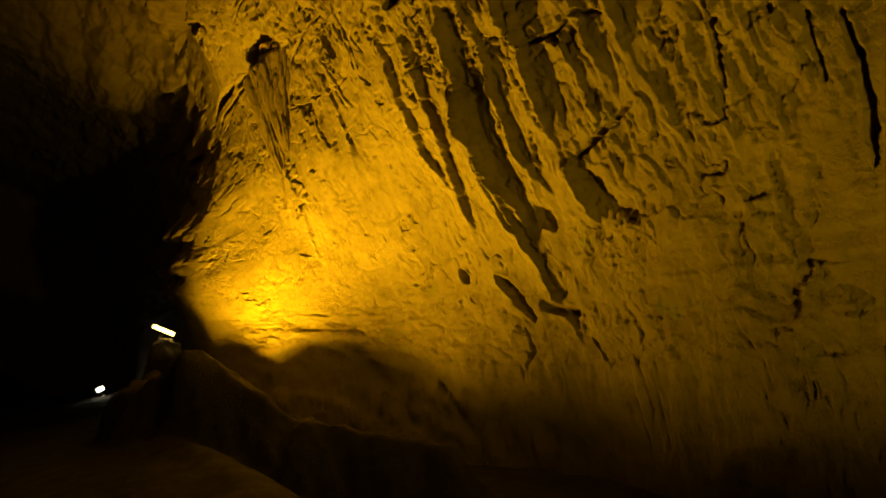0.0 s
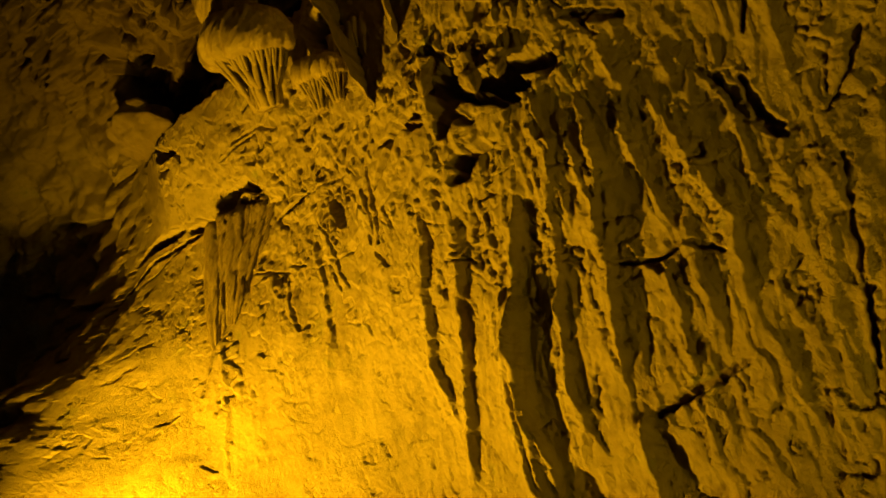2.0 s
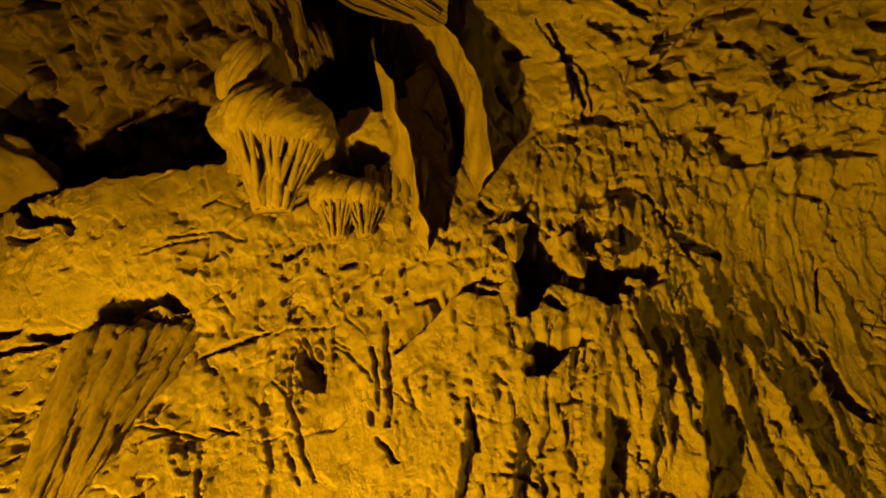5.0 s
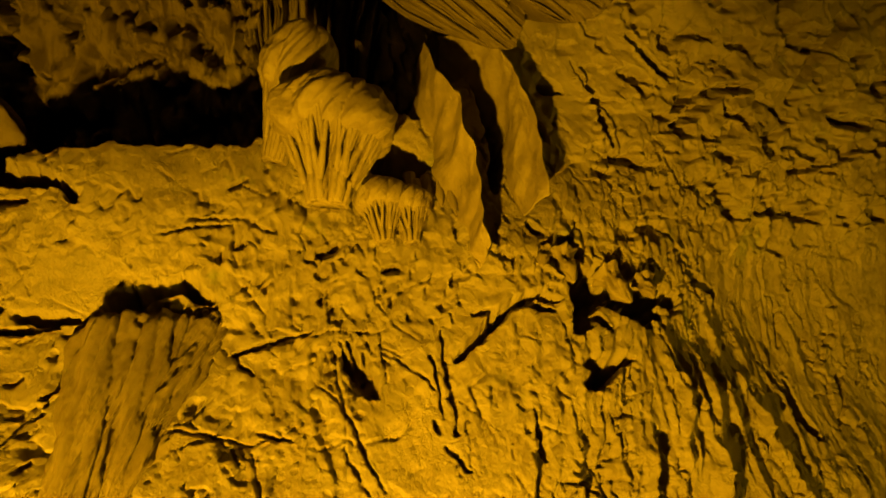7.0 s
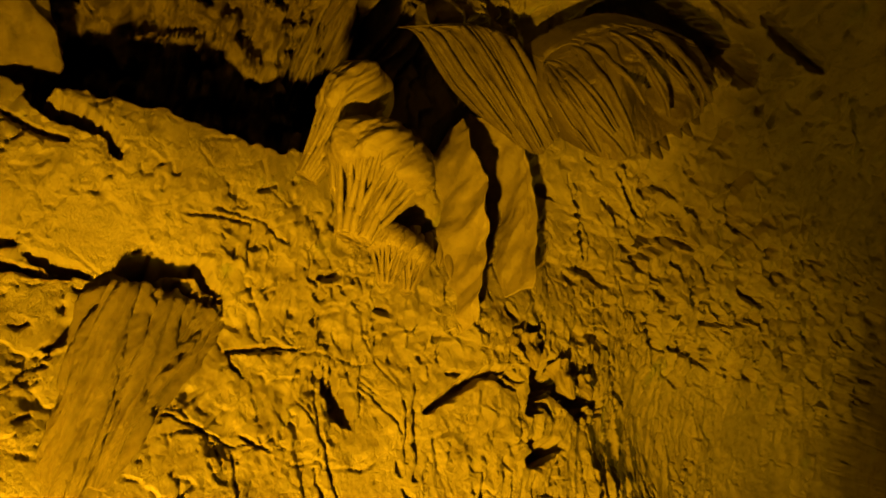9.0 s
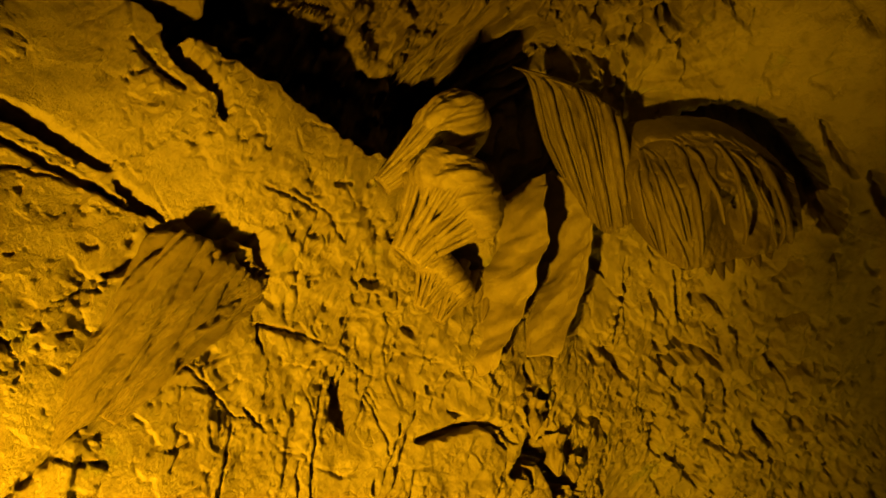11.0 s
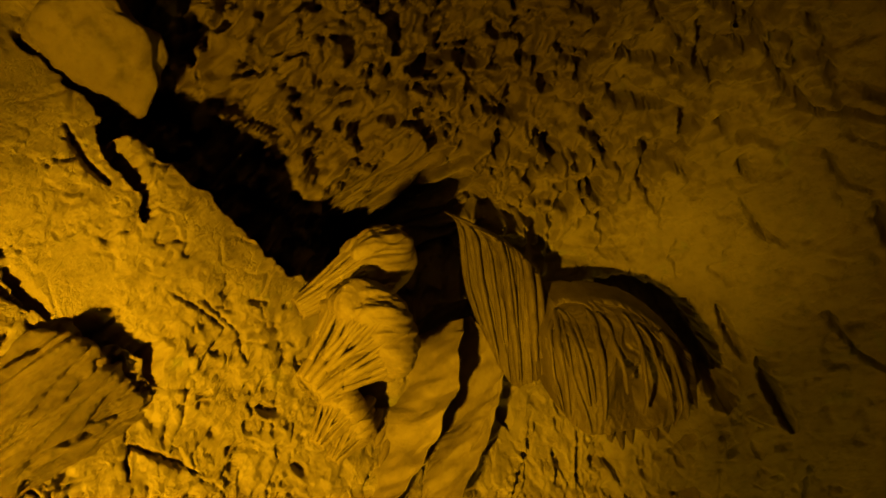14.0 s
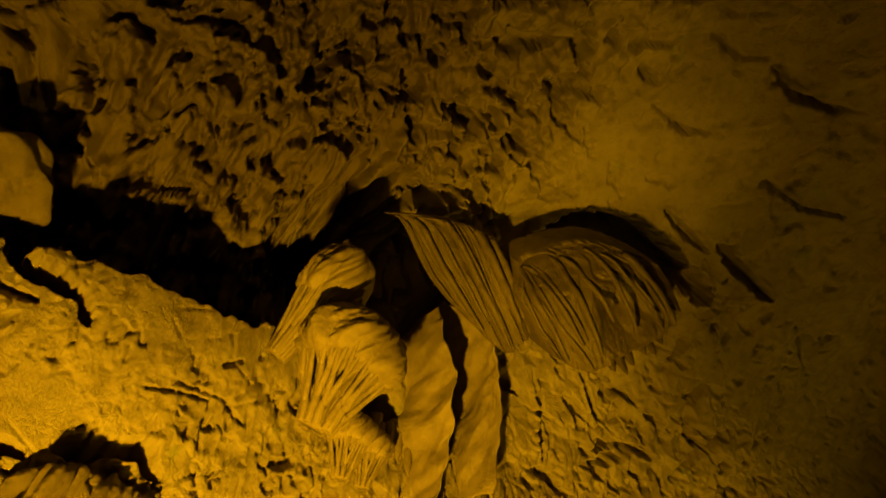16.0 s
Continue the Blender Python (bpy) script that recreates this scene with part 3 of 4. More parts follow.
groove(0.06, 0.25, (6.91, 78.5), (6.76, 81.7), (6.50, 82.7))
groove(0.05, 0.2, (6.73, 76.4), (6.51, 79.9))
groove(0.04, 0.18, (7.85, 76.7), (7.63, 79.2))
groove(0.04, 0.18, (7.57, 83.9), (7.25, 83.0))
groove(0.03, 0.14, (5.27, 82.4), (5.35, 84.1))
groove(0.012, 0.06, (5.33, 97.1), (5.05, 99.1))
groove(0.05, 0.2, (8.50, 65.0), (8.10, 65.3))
groove(0.05, 0.25, (8.37, 59.2), (8.15, 58.5))
groove(0.09, 0.4, (8.75, 64.0), (8.44, 62.9), (8.22, 62.6))
groove(0.018, 0.09, (3.79, 108.0), (3.48, 107.3), (3.21, 109.2))
groove(0.018, 0.09, (4.32, 106.0), (4.06, 106.1), (3.88, 108.1))
groove(0.018, 0.09, (3.97, 96.7), (3.65, 99.2))
groove(0.016, 0.08, (4.51, 98.7), (4.36, 99.3))
groove(0.03, 0.14, (5.73, 90.3), (5.70, 91.5))
groove(0.03, 0.14, (5.00, 84.6), (4.71, 85.6))
groove(0.05, 0.16, (2.43, 79.6), (2.40, 76.3))
groove(0.025, 0.1, (1.34, 88.9), (0.99, 87.0))
groove(0.016, 0.08, (3.18, 67.2), (2.90, 64.0))
groove(0.03, 0.14, (2.93, 60.3), (2.29, 64.0))
groove(0.04, 0.18, (7.08, 81.2), (7.20, 81.0))
groove(0.045, 0.2, (6.90, 77.5), (6.73, 82.0))
groove(0.04, 0.18, (7.26, 71.2), (7.43, 70.3))

# chips and short nicks all over the lower wall
chips = random.Random(5)
for _ in range(150):
    u, t = chips.uniform(3.2, 7.6), chips.uniform(-16, 27)
    length, tilt = chips.uniform(0.03, 0.16), chips.uniform(-0.9, 0.25)
    groove(chips.uniform(0.005, 0.010), chips.uniform(0.015, 0.04), (u, t), (u + length * math.sin(tilt), t + math.degrees(length * math.cos(tilt) / ARM)))
# small holes and nicks of the upper wall and the roof
for _ in range(90):
    u, t = chips.uniform(0.8, 7.8), chips.uniform(28, 100)
    length, tilt = chips.uniform(0.02, 0.13), chips.uniform(-1.2, 1.2)
    groove(chips.uniform(0.006, 0.018), chips.uniform(0.03, 0.08), (u, t), (u + length * math.sin(tilt), t + math.degrees(length * math.cos(tilt) / ARM)))
# a belt of small pits under the shelf
for _ in range(45):
    u, t = chips.uniform(4.7, 6.8), chips.gauss(40.5, 2.0)
    length = chips.uniform(0.02, 0.09)
    groove(chips.uniform(0.009, 0.02), chips.uniform(0.03, 0.08), (u, t), (u - 0.3 * length, t + math.degrees(length / ARM)))
# knobs and holes of the rock over the slot
ZONE = window(6.1, 8.9, 54, 86, 0.25) * smooth(0.04, 0.3, SHIFT)
W = V - SHIFT
RELIEF *= 1 - 0.75 * ZONE
d1, d2 = cells(U / 0.22 + 0.6 * fbm(U / 0.3, W / 0.3, 3, 151), W / 0.20 + 0.6 * fbm(U / 0.3, W / 0.3, 3, 153), 155)
RELIEF += ZONE * (0.10 * smooth(0.6, 0.05, d1) + 0.08 * (billow(U / 0.32, W / 0.28, 2, 157, 0.45) - 0.3) + 0.16 * plates(U / 0.36 + du, W / 0.30 + dv, 158) - 0.36 * smooth(0.14, 0.32, fbm(U / 0.3, W / 0.26, 3, 159, 0.5)))
# hairline cracks that wander over the wall
for _ in range(70):
    u, t, tilt = chips.uniform(2.6, 7.8), chips.uniform(14, 54), chips.uniform(-0.6, 0.6)
    line = [(u, t)]
    for _ in range(chips.randint(3, 6)):
        tilt += chips.uniform(-0.4, 0.4)
        step = chips.uniform(0.05, 0.13)
        u, t = u + step * math.sin(tilt), t + math.degrees(step * math.cos(tilt) / ARM)
        line.append((u, t))
    groove(chips.uniform(0.004, 0.007), chips.uniform(0.02, 0.04), *line)


# the passage closes at both ends
ends = np.sqrt(np.clip((U + 6) / 2.0, 0.0004, 1)) * np.sqrt(np.clip((24 - U) / 3.0, 0.0004, 1))
REACH = (VAULT - RELIEF) * ends
SURFACE = np.stack([REACH * np.cos(np.radians(T)) + SHIFT, U, AXIS + REACH * np.sin(np.radians(T))], axis=-1)


def sheet(name, points, mat, label, category):
    """A mesh over a grid of points, seen from the passage's inside."""
    n, m = points.shape[:2]
    me = bpy.data.meshes.new(name)
    k = (np.arange(n - 1)[:, None] * m + np.arange(m - 1)[None, :]).ravel()
    quads = np.stack([k, k + m, k + m + 1, k + 1], axis=1).astype(np.int32)
    me.vertices.add(n * m)
    me.vertices.foreach_set("co", points.reshape(-1).astype(np.float32))
    me.loops.add(quads.size)
    me.loops.foreach_set("vertex_index", quads.reshape(-1))
    me.polygons.add(len(quads))
    me.polygons.foreach_set("loop_start", np.arange(0, quads.size, 4, dtype=np.int32))
    me.polygons.foreach_set("use_smooth", np.ones(len(quads), dtype=bool))
    me.update(calc_edges=True)
    me.materials.append(mat)
    return tagged(new(name, me), label, category, kind="structure")


split, left = np.searchsorted(ROUND, 68), np.searchsorted(ROUND, 140)
sheet("wall_right", SURFACE[:, :split + 1], LIMESTONE, "fluted yellow limestone cave wall with cracks and hollows", "cave wall")
sheet("ceiling", SURFACE[:, split:left + 1], LIMESTONE, "knobbly brown limestone cave roof with cracks", "cave roof")
# same rock as the right wall; its unlit look is in the darker colour
sheet("wall_left", SURFACE[:, left:], DARKENED_ROCK, "limestone cave wall with its lack of light put into a darker colour", "cave wall")

fy, fx = steps((-6, 4.5, 0.1), (4.5, 9.5, 0.04), (9.5, 24, 0.3)), steps((-5.2, 1.3, 0.1), (1.3, 4.2, 0.04), (4.2, 5.4, 0.1))
FU, FX = np.meshgrid(fy, fx, indexing="ij")
rise = 0.68 * smooth(0.0, 6.5, FU)
gully = smooth(1.3, 2.6, FX) * (1 - smooth(9.0, 11.0, FU))
FZ = rise - 0.95 * gully + (0.06 * fbm(FU / 0.8, FX / 0.8, 4, 71) + 0.25 * smooth(2.2, 4.5, -FX)) * smooth(0.5, 1.2, np.abs(FX))
# an added bank at the foot of the wall, with the floodlight in the hollow behind it
# its crests only block the beam and set the shadow edges on wall and roof
edge = [(1.75, 8.6, 1.30), (1.28, 7.8, 1.15), (1.3, 7.1, 1.18), (1.74, 6.45, 1.48), (2.35, 5.6, 0.62), (3.3, 4.6, 0.2)]
inner = [(2.4, 8.6, 1.3), (2.32, 7.9, 1.12), (2.33, 7.5, 0.94), (2.37, 7.15, 0.74), (2.46, 6.85, 0.5), (2.75, 6.5, 0.2)]
for (ax, ay, az), (bx, by, bz) in [*zip(edge, edge[1:]), *zip(inner, inner[1:])]:
    t = np.clip(((FX - ax) * (bx - ax) + (FU - ay) * (by - ay)) / ((bx - ax) ** 2 + (by - ay) ** 2), 0, 1)
    off = np.hypot(FX - ax - t * (bx - ax), FU - ay - t * (by - ay)) + 0.06 * fbm(FX / 0.35, FU / 0.35, 3, 77)
    FZ = np.maximum(FZ, FZ + (az + t * (bz - az) - FZ) * (1 - smooth(0.04, 0.4, off)) + 0.05 * fbm(FX / 0.25, FU / 0.25, 3, 78) * (1 - smooth(0.3, 0.5, off)))
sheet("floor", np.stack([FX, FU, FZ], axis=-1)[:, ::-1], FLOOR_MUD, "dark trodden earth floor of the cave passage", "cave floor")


# ---- formations ----
def mesh_object(name, verts, faces, mat, parent=None, label=""):
    me = bpy.data.meshes.new(name)
    me.from_pydata([tuple(v) for v in verts], [], [tuple(f) for f in faces])
    me.polygons.foreach_set("use_smooth", np.ones(len(me.polygons), dtype=bool))
    me.update()
    me.materials.append(mat)
    ob = new(name, me)
    if parent:
        ob.parent = parent
    if label:
        ob["label"] = label
    return ob


def thing(name, place, label, category, group=""):
    ob = new(name)
    ob.location = place
    return tagged(ob, label, category, group)


def grid_faces(n, m, wrap=False):
    f = []
    for i in range(n - 1):
        for j in range(m if wrap else m - 1):
            k = (j + 1) % m
            f.append((i * m + j, i * m + k, (i + 1) * m + k, (i + 1) * m + j))
    return f


def drape(name, rows, mat, thick, n=90, m=110, flutes=8, depth=0.05, seed=1, lean=0.0, parent=None, label="", ragged=0.02, uneven=0.35, sway=0.0, hollow=None):
    """A hanging sheet of flowstone through rows of places, folded into flutes, closed at the back."""
    rows = np.array(rows, float)
    a = spline(np.arange(rows.shape[0], dtype=float), np.linspace(0, rows.shape[0] - 1, n))
    b = spline(np.arange(rows.shape[1], dtype=float), np.linspace(0, rows.shape[1] - 1, m))
    p = np.einsum("ik,klc,jl->ijc", a, rows, b)
    s, q = np.meshgrid(np.linspace(0, 1, n), np.linspace(0, 1, m), indexing="ij")
    inward = np.stack([-p[..., 0], np.zeros_like(s), AXIS - p[..., 2]], axis=-1)
    inward /= np.linalg.norm(inward, axis=-1, keepdims=True)
    x = q * flutes + lean * s + uneven * fbm(s * 2.0, q * 3.0, 2, seed)
    fold = np.clip(1.7 * np.abs(grad_noise(1.15 * x, 0.7 * s + seed, seed + 1)), 0, 1) ** 0.7
    branch = np.abs(grad_noise(3.1 * x, 1.5 * s, seed + 2))
    lift = depth * np.clip(0.75 + 0.9 * uneven * fbm(s * 1.5 + 3, q * 4, 2, seed + 5), 0.15, 1.6) * (fold - 0.6) * smooth(0.0, 0.15, s + 0.05) + 0.3 * depth * branch + 0.25 * depth * fbm(s * 7, q * 9, 3, seed + 3)
    if hollow:
        hs, hq, rs, rq, deep = hollow
        lift = lift - deep * np.exp(-((s - hs) / rs) ** 2 - ((q - hq) / rq) ** 2)
    p = p + inward * lift[..., None]
    p[..., 1] += sway * fbm(s * 1.3 + seed, q * 3.5, 3, seed + 8)
    p[..., 0] += sway * fbm(s * 1.3 + seed, q * 3.5, 3, seed + 12)
    p[..., 2] += ragged * fbm(s * 3, q * 11, 3, seed + 7) * smooth(0.75, 1.0, s)
    taper = np.clip(np.sqrt(np.clip(np.minimum(np.minimum(s, 1 - s) * n, np.minimum(q, 1 - q) * m) / 6.0, 0, 1)), 0.25, 1)
    back = p - inward * (thick * taper)[..., None]
    front = grid_faces(n, m)
    faces = [f[::-1] for f in front] + [tuple(k + n * m for k in f) for f in front]
    rim = [j for j in range(m)] + [i * m + m - 1 for i in range(1, n)] + [(n - 1) * m + j for j in range(m - 2, -1, -1)] + [i * m for i in range(n - 2, 0, -1)]
    for k, g in zip(rim, rim[1:] + rim[:1]):
        faces.append((k, g, g + n * m, k + n * m))
    return mesh_object(name, np.concatenate([p.reshape(-1, 3), back.reshape(-1, 3)]), faces, mat, parent, label)


def column(name, foot, tip, profile, mat, flutes=0, depth=0.0, seed=1, n=70, m=120, span=(0.0, 1.0), rough=0.02, flat=1.0, twist=0.0, branch=0.0, parent=None, label=""):
    """A turned body from foot to tip: profile gives (share of the length, radius); flutes run up it and may branch."""
    foot, tip = Vector(foot), Vector(tip)
    axis = tip - foot
    turn = np.array(axis.to_track_quat("Z", "X").to_matrix())
    knots = np.array([p[0] for p in profile], float)
    radius = np.array([p[1] for p in profile], float)
    s = np.linspace(span[0], span[1], n)
    r = np.clip(spline(knots, s) @ radius, 0.002, None)
    S, A = np.meshgrid(s, np.linspace(0, 2 * np.pi, m, endpoint=False), indexing="ij")
    cx, cy = np.cos(A), np.sin(A)
    k = flutes * A / (2 * np.pi) + twist * S + 0.5 * grad_noise(cx * 1.5 + 7, cy * 1.5 + S * 2, seed)
    comb = np.abs(np.sin(np.pi * k)) ** 0.8
    if branch:
        comb = comb * (1 - smooth(branch - 0.12, branch + 0.1, S)) + np.abs(np.sin(2 * np.pi * k)) ** 0.8 * smooth(branch - 0.12, branch + 0.1, S)
    lump = fbm(cx * 1.6 + 3 * seed, cy * 1.6 + S * 3.0, 3, seed + 5) + 0.35 * fbm(cx * 6 + seed, cy * 6 + S * 12, 3, seed + 9)
    R = r[:, None] + (depth * (comb - 0.7) if flutes else 0.0) * np.minimum(1, r[:, None] / 0.12) + rough * lump * np.minimum(1, r[:, None] / 0.1)
    local = np.stack([R * cx, flat * R * cy, S * axis.length], axis=-1)
    p = local @ turn.T + np.array(foot)
    faces = grid_faces(n, m, True) + [tuple(range(m))[::-1], tuple((n - 1) * m + j for j in range(m))]
    return mesh_object(name, p.reshape(-1, 3), faces, mat, parent, label)


def local_to(ob):
    """Puts a thing's parts under its base without moving them."""
    for child in ob.children:
        child.matrix_parent_inverse = Matrix.Translation(-ob.location)
    return ob


# the great hanging block of fluted stalactite, broken off flat at its top
block = thing("broken_stalactite", (2.95, 6.75, 4.3), "broad fluted stalactite block with a flat broken top", "stalactite")
for k in range(6):
    top = (3.15 + 0.035 * k, 7.04 - 0.108 * k, 4.86 + 0.035 * k + 0.04 * (k % 2))
    low = (3.30 + 0.015 * k, 7.02 - 0.03 * k - 0.09 * (k > 1), 3.50 + 0.12 * k + 0.10 * (k % 2))
    r = (0.17, 0.16, 0.18, 0.14, 0.16, 0.13)[k]
    column("lobe", top, low, [(0, 0.6 * r), (0.03, 0.95 * r), (0.15, r), (0.5, 0.85 * r), (0.8, 0.6 * r), (1.0, 0.3 * r)], OLD_FLOWSTONE, 8, 0.036, 300 + k, 140, 90, rough=0.042, twist=0.5, parent=block)
local_to(block)

def limb(a, b, r0, r1, parent, seed):
    """A slightly crooked branch of flowstone."""
    return column("branch", a, b, [(0, 0.9 * r0), (0.3, r0), (0.7, 0.5 * (r0 + r1)), (1, r1)], FLOWSTONE, 0, 0, seed, 14, 12, rough=0.35 * r0, parent=parent)


# the mushroom of flowstone with its branching stem
def mushroom(foot, tip, size, label, seed, stem_flutes=12):
    ob = thing("flowstone_mushroom", foot, label, "rock formation", "flowstone mushrooms in the alcove")
    k = size
    flare = [(0.0, 0.15 * k), (0.2, 0.19 * k), (0.38, 0.28 * k), (0.5, 0.40 * k), (0.6, 0.47 * k)]
    dome = [(0.46, 0.34 * k), (0.50, 0.47 * k), (0.58, 0.54 * k), (0.72, 0.55 * k), (0.86, 0.45 * k), (0.95, 0.27 * k), (1.0, 0.0)]
    column("stem", foot, tip, [(s, 0.8 * r) for s, r in flare], FLOWSTONE, stem_flutes, 0.05 * k, seed, 60, 120, (0.0, 0.6), 0.05 * k, parent=ob, label="ribbed flowstone stem")
    twigs = random.Random(seed)
    base, axis = Vector(foot), Vector(tip) - Vector(foot)
    turn = axis.to_track_quat("Z", "X")

    def on(share, angle, r):
        return base + turn @ Vector((r * math.cos(angle), r * math.sin(angle), share * axis.length))
    for n in range(stem_flutes):
        angle = 2 * math.pi * n / stem_flutes + twigs.uniform(-0.12, 0.12)
        fork, r = twigs.uniform(0.14, 0.26), twigs.uniform(0.030, 0.044) * k
        limb(on(0.0, angle, 0.14 * k), on(fork, angle + twigs.uniform(-0.1, 0.1), 0.205 * k), 1.3 * r, r, ob, seed + n)
        for turn_by in (-0.15, 0.15):
            bend = angle + turn_by + twigs.uniform(-0.05, 0.05)
            second = twigs.uniform(0.33, 0.42)
            limb(on(fork - 0.03, angle, 0.205 * k), on(second, bend, 0.33 * k), r, 0.75 * r, ob, seed + n + 40)
            for spread in (-0.09, 0.09):
                limb(on(second - 0.02, bend, 0.325 * k), on(0.62, bend + spread, 0.49 * k), 0.75 * r, 0.55 * r, ob, seed + n + 60)
    column("cap", foot, tip, dome, FLOWSTONE, 8, 0.055 * k, seed + 1, 60, 180, (0.46, 1.0), 0.06 * k, parent=ob, label="smooth rounded flowstone cap")
    return local_to(ob)


mushroom((2.62, 5.77, 5.44), (2.06, 5.68, 6.18), 0.78, "large pale flowstone mushroom with a branching ribbed stem", 11)
mushroom((2.90, 5.36, 5.40), (2.68, 5.36, 5.88), 0.36, "small flowstone mushroom beneath the large one", 21, 9)
mushroom((2.92, 5.16, 5.42), (2.72, 5.16, 5.84), 0.32, "small flowstone mushroom beside the ribbed curtain", 27, 9)
mushroom((2.62, 6.14, 5.98), (1.85, 5.87, 6.74), 0.5, "rounded flowstone cap with a combed fringe, set back in the alcove", 31, 17)

# sheets hanging from the roof
curtain = drape("flowstone_curtain", [
    [(3.30, 5.16, 7.00), (3.20, 5.06, 6.40), (3.10, 4.94, 5.75), (3.02, 4.76, 5.14)],
    [(2.50, 5.03, 6.88), (2.60, 4.94, 6.25), (2.72, 4.84, 5.70), (2.90, 4.70, 5.14)],
    [(1.90, 4.98, 6.72), (2.03, 4.87, 6.14), (2.30, 4.79, 5.66), (2.76, 4.65, 5.16)]], FLOWSTONE, 0.035, 60, 120, 3, 0.05, 41, sway=0.07)
tagged(curtain, "thin flowstone curtain hanging from the roof, with a wavy edge", "rock curtain", "flowstone curtains")
curtain = drape("flowstone_curtain", [
    [(2.95, 4.70, 7.35), (2.90, 4.42, 6.65), (2.90, 4.32, 6.10), (2.95, 4.36, 5.60)],
    [(2.12, 4.78, 7.15), (2.15, 4.45, 6.60), (2.34, 4.30, 6.10), (2.72, 4.30, 5.50)],
    [(1.96, 4.80, 7.02), (1.84, 4.50, 6.62), (2.06, 4.24, 6.22), (2.52, 4.20, 5.48)]], FLOWSTONE, 0.07, 60, 120, 3, 0.04, 43, sway=0.06)
tagged(curtain, "smooth lit flowstone curtain beside a dark gap", "rock curtain", "flowstone curtains")
def rib_on(rows, start, end, radius, parent, name, seed, lift=0.0):
    """A tapering rib that lies along a draped sheet; start and end are (down, across) shares of it."""
    rows = np.array(rows, float)
    k = np.linspace(0, 1, 40)
    s = np.clip(start[0] + (end[0] - start[0]) * k, 0, 1)
    q = np.clip(start[1] + (end[1] - start[1]) * k + 0.018 * grad_noise(k * 3, k * 0 + seed, seed), 0, 1)
    a, b = spline(np.arange(rows.shape[0], dtype=float), s * (rows.shape[0] - 1)), spline(np.arange(rows.shape[1], dtype=float), q * (rows.shape[1] - 1))
    line = np.einsum("ik,klc,il->ic", a, rows, b)
    inward = np.stack([-line[:, 0], 0 * s, AXIS - line[:, 2]], axis=-1)
    inward /= np.linalg.norm(inward, axis=-1, keepdims=True)
    line = line + inward * lift
    ahead = np.gradient(line, axis=0)
    ahead /= np.linalg.norm(ahead, axis=-1, keepdims=True)
    side = np.cross(ahead, inward)
    side /= np.linalg.norm(side, axis=-1, keepdims=True)
    m = 14
    turn = np.linspace(0, 2 * np.pi, m, endpoint=False)
    r = radius * (0.35 + 0.65 * np.sin(np.pi * np.clip(0.12 + 0.83 * k, 0, 1))) * (1 + 0.25 * grad_noise(k * 6, k * 0 + seed + 0.5, seed + 3))
    ring = line[:, None] + r[:, None, None] * (1.5 * np.cos(turn)[None, :, None] * inward[:, None] + 0.75 * np.sin(turn)[None, :, None] * side[:, None])
    faces = grid_faces(40, m, True) + [tuple(range(m))[::-1], tuple(39 * m + j for j in range(m))]
    return mesh_object(name, ring.reshape(-1, 3), faces, BROWN_FLOWSTONE, parent)


DRAPERY = [
    [(1.72, 5.68, 7.56), (1.52, 5.46, 7.42), (1.34, 5.20, 7.32), (1.24, 4.92, 7.22)],
    [(1.66, 5.53, 7.42), (1.46, 5.31, 7.27), (1.28, 5.06, 7.16), (1.19, 4.79, 7.06)],
    [(1.80, 5.16, 7.00), (1.59, 4.94, 6.78), (1.43, 4.75, 6.67), (1.33, 4.57, 6.67)],
    [(1.83, 4.86, 6.74), (1.79, 4.45, 6.35), (1.65, 4.38, 6.29), (1.50, 4.35, 6.36)]]
drapery = thing("fluted_drapery", (1.6, 4.9, 7.2), "drapery of deep hanging flowstone folds under the cave roof", "rock curtain", "flowstone curtains")
drape("sheet", DRAPERY, BROWN_FLOWSTONE, 0.16, 110, 150, 6, 0.05, 47, lean=0.4, uneven=0.7, parent=drapery)
folds = random.Random(12)
for k in range(8):
    q = 0.05 + 0.9 * k / 7 + folds.uniform(-0.06, 0.06)
    rib_on(DRAPERY, (folds.uniform(0.22, 0.36), q), (folds.uniform(0.86, 0.99), q + folds.uniform(-0.02, 0.06)), folds.uniform(0.018, 0.06), drapery, "fold", 200 + k, 0.03)
local_to(drapery)

MASS = [
    [(1.16, 4.67, 6.78), (0.83, 4.53, 6.72), (0.54, 4.23, 6.62), (0.39, 3.76, 6.52)],
    [(1.22, 4.66, 6.65), (0.90, 4.51, 6.52), (0.58, 4.21, 6.42), (0.43, 3.69, 6.37)],
    [(1.31, 4.62, 6.39), (1.05, 4.45, 6.13), (0.77, 4.14, 6.03), (0.56, 3.58, 6.11)],
    [(1.46, 4.25, 6.05), (1.36, 4.06, 5.87), (1.12, 3.88, 5.87), (0.79, 3.58, 6.05)]]
mass = thing("hanging_flowstone_mass", (0.9, 4.1, 6.9), "bulging hanging mass of combed flowstone below the cave roof", "rock formation")
drape("body", MASS, BROWN_FLOWSTONE, 0.5, 110, 170, 6, 0.07, 53, lean=-3.0, uneven=1.3, parent=mass, hollow=(0.72, 0.74, 0.2, 0.16, 0.3))
for k in range(11):
    q = -0.25 + 1.05 * k / 10 + folds.uniform(-0.06, 0.06)
    rib_on(MASS, (folds.uniform(0.12, 0.25), max(q, 0.02)), (folds.uniform(0.75, 0.98), min(q + folds.uniform(0.22, 0.36), 0.98)), folds.uniform(0.014, 0.055), mass, "rib", 230 + k, 0.02)
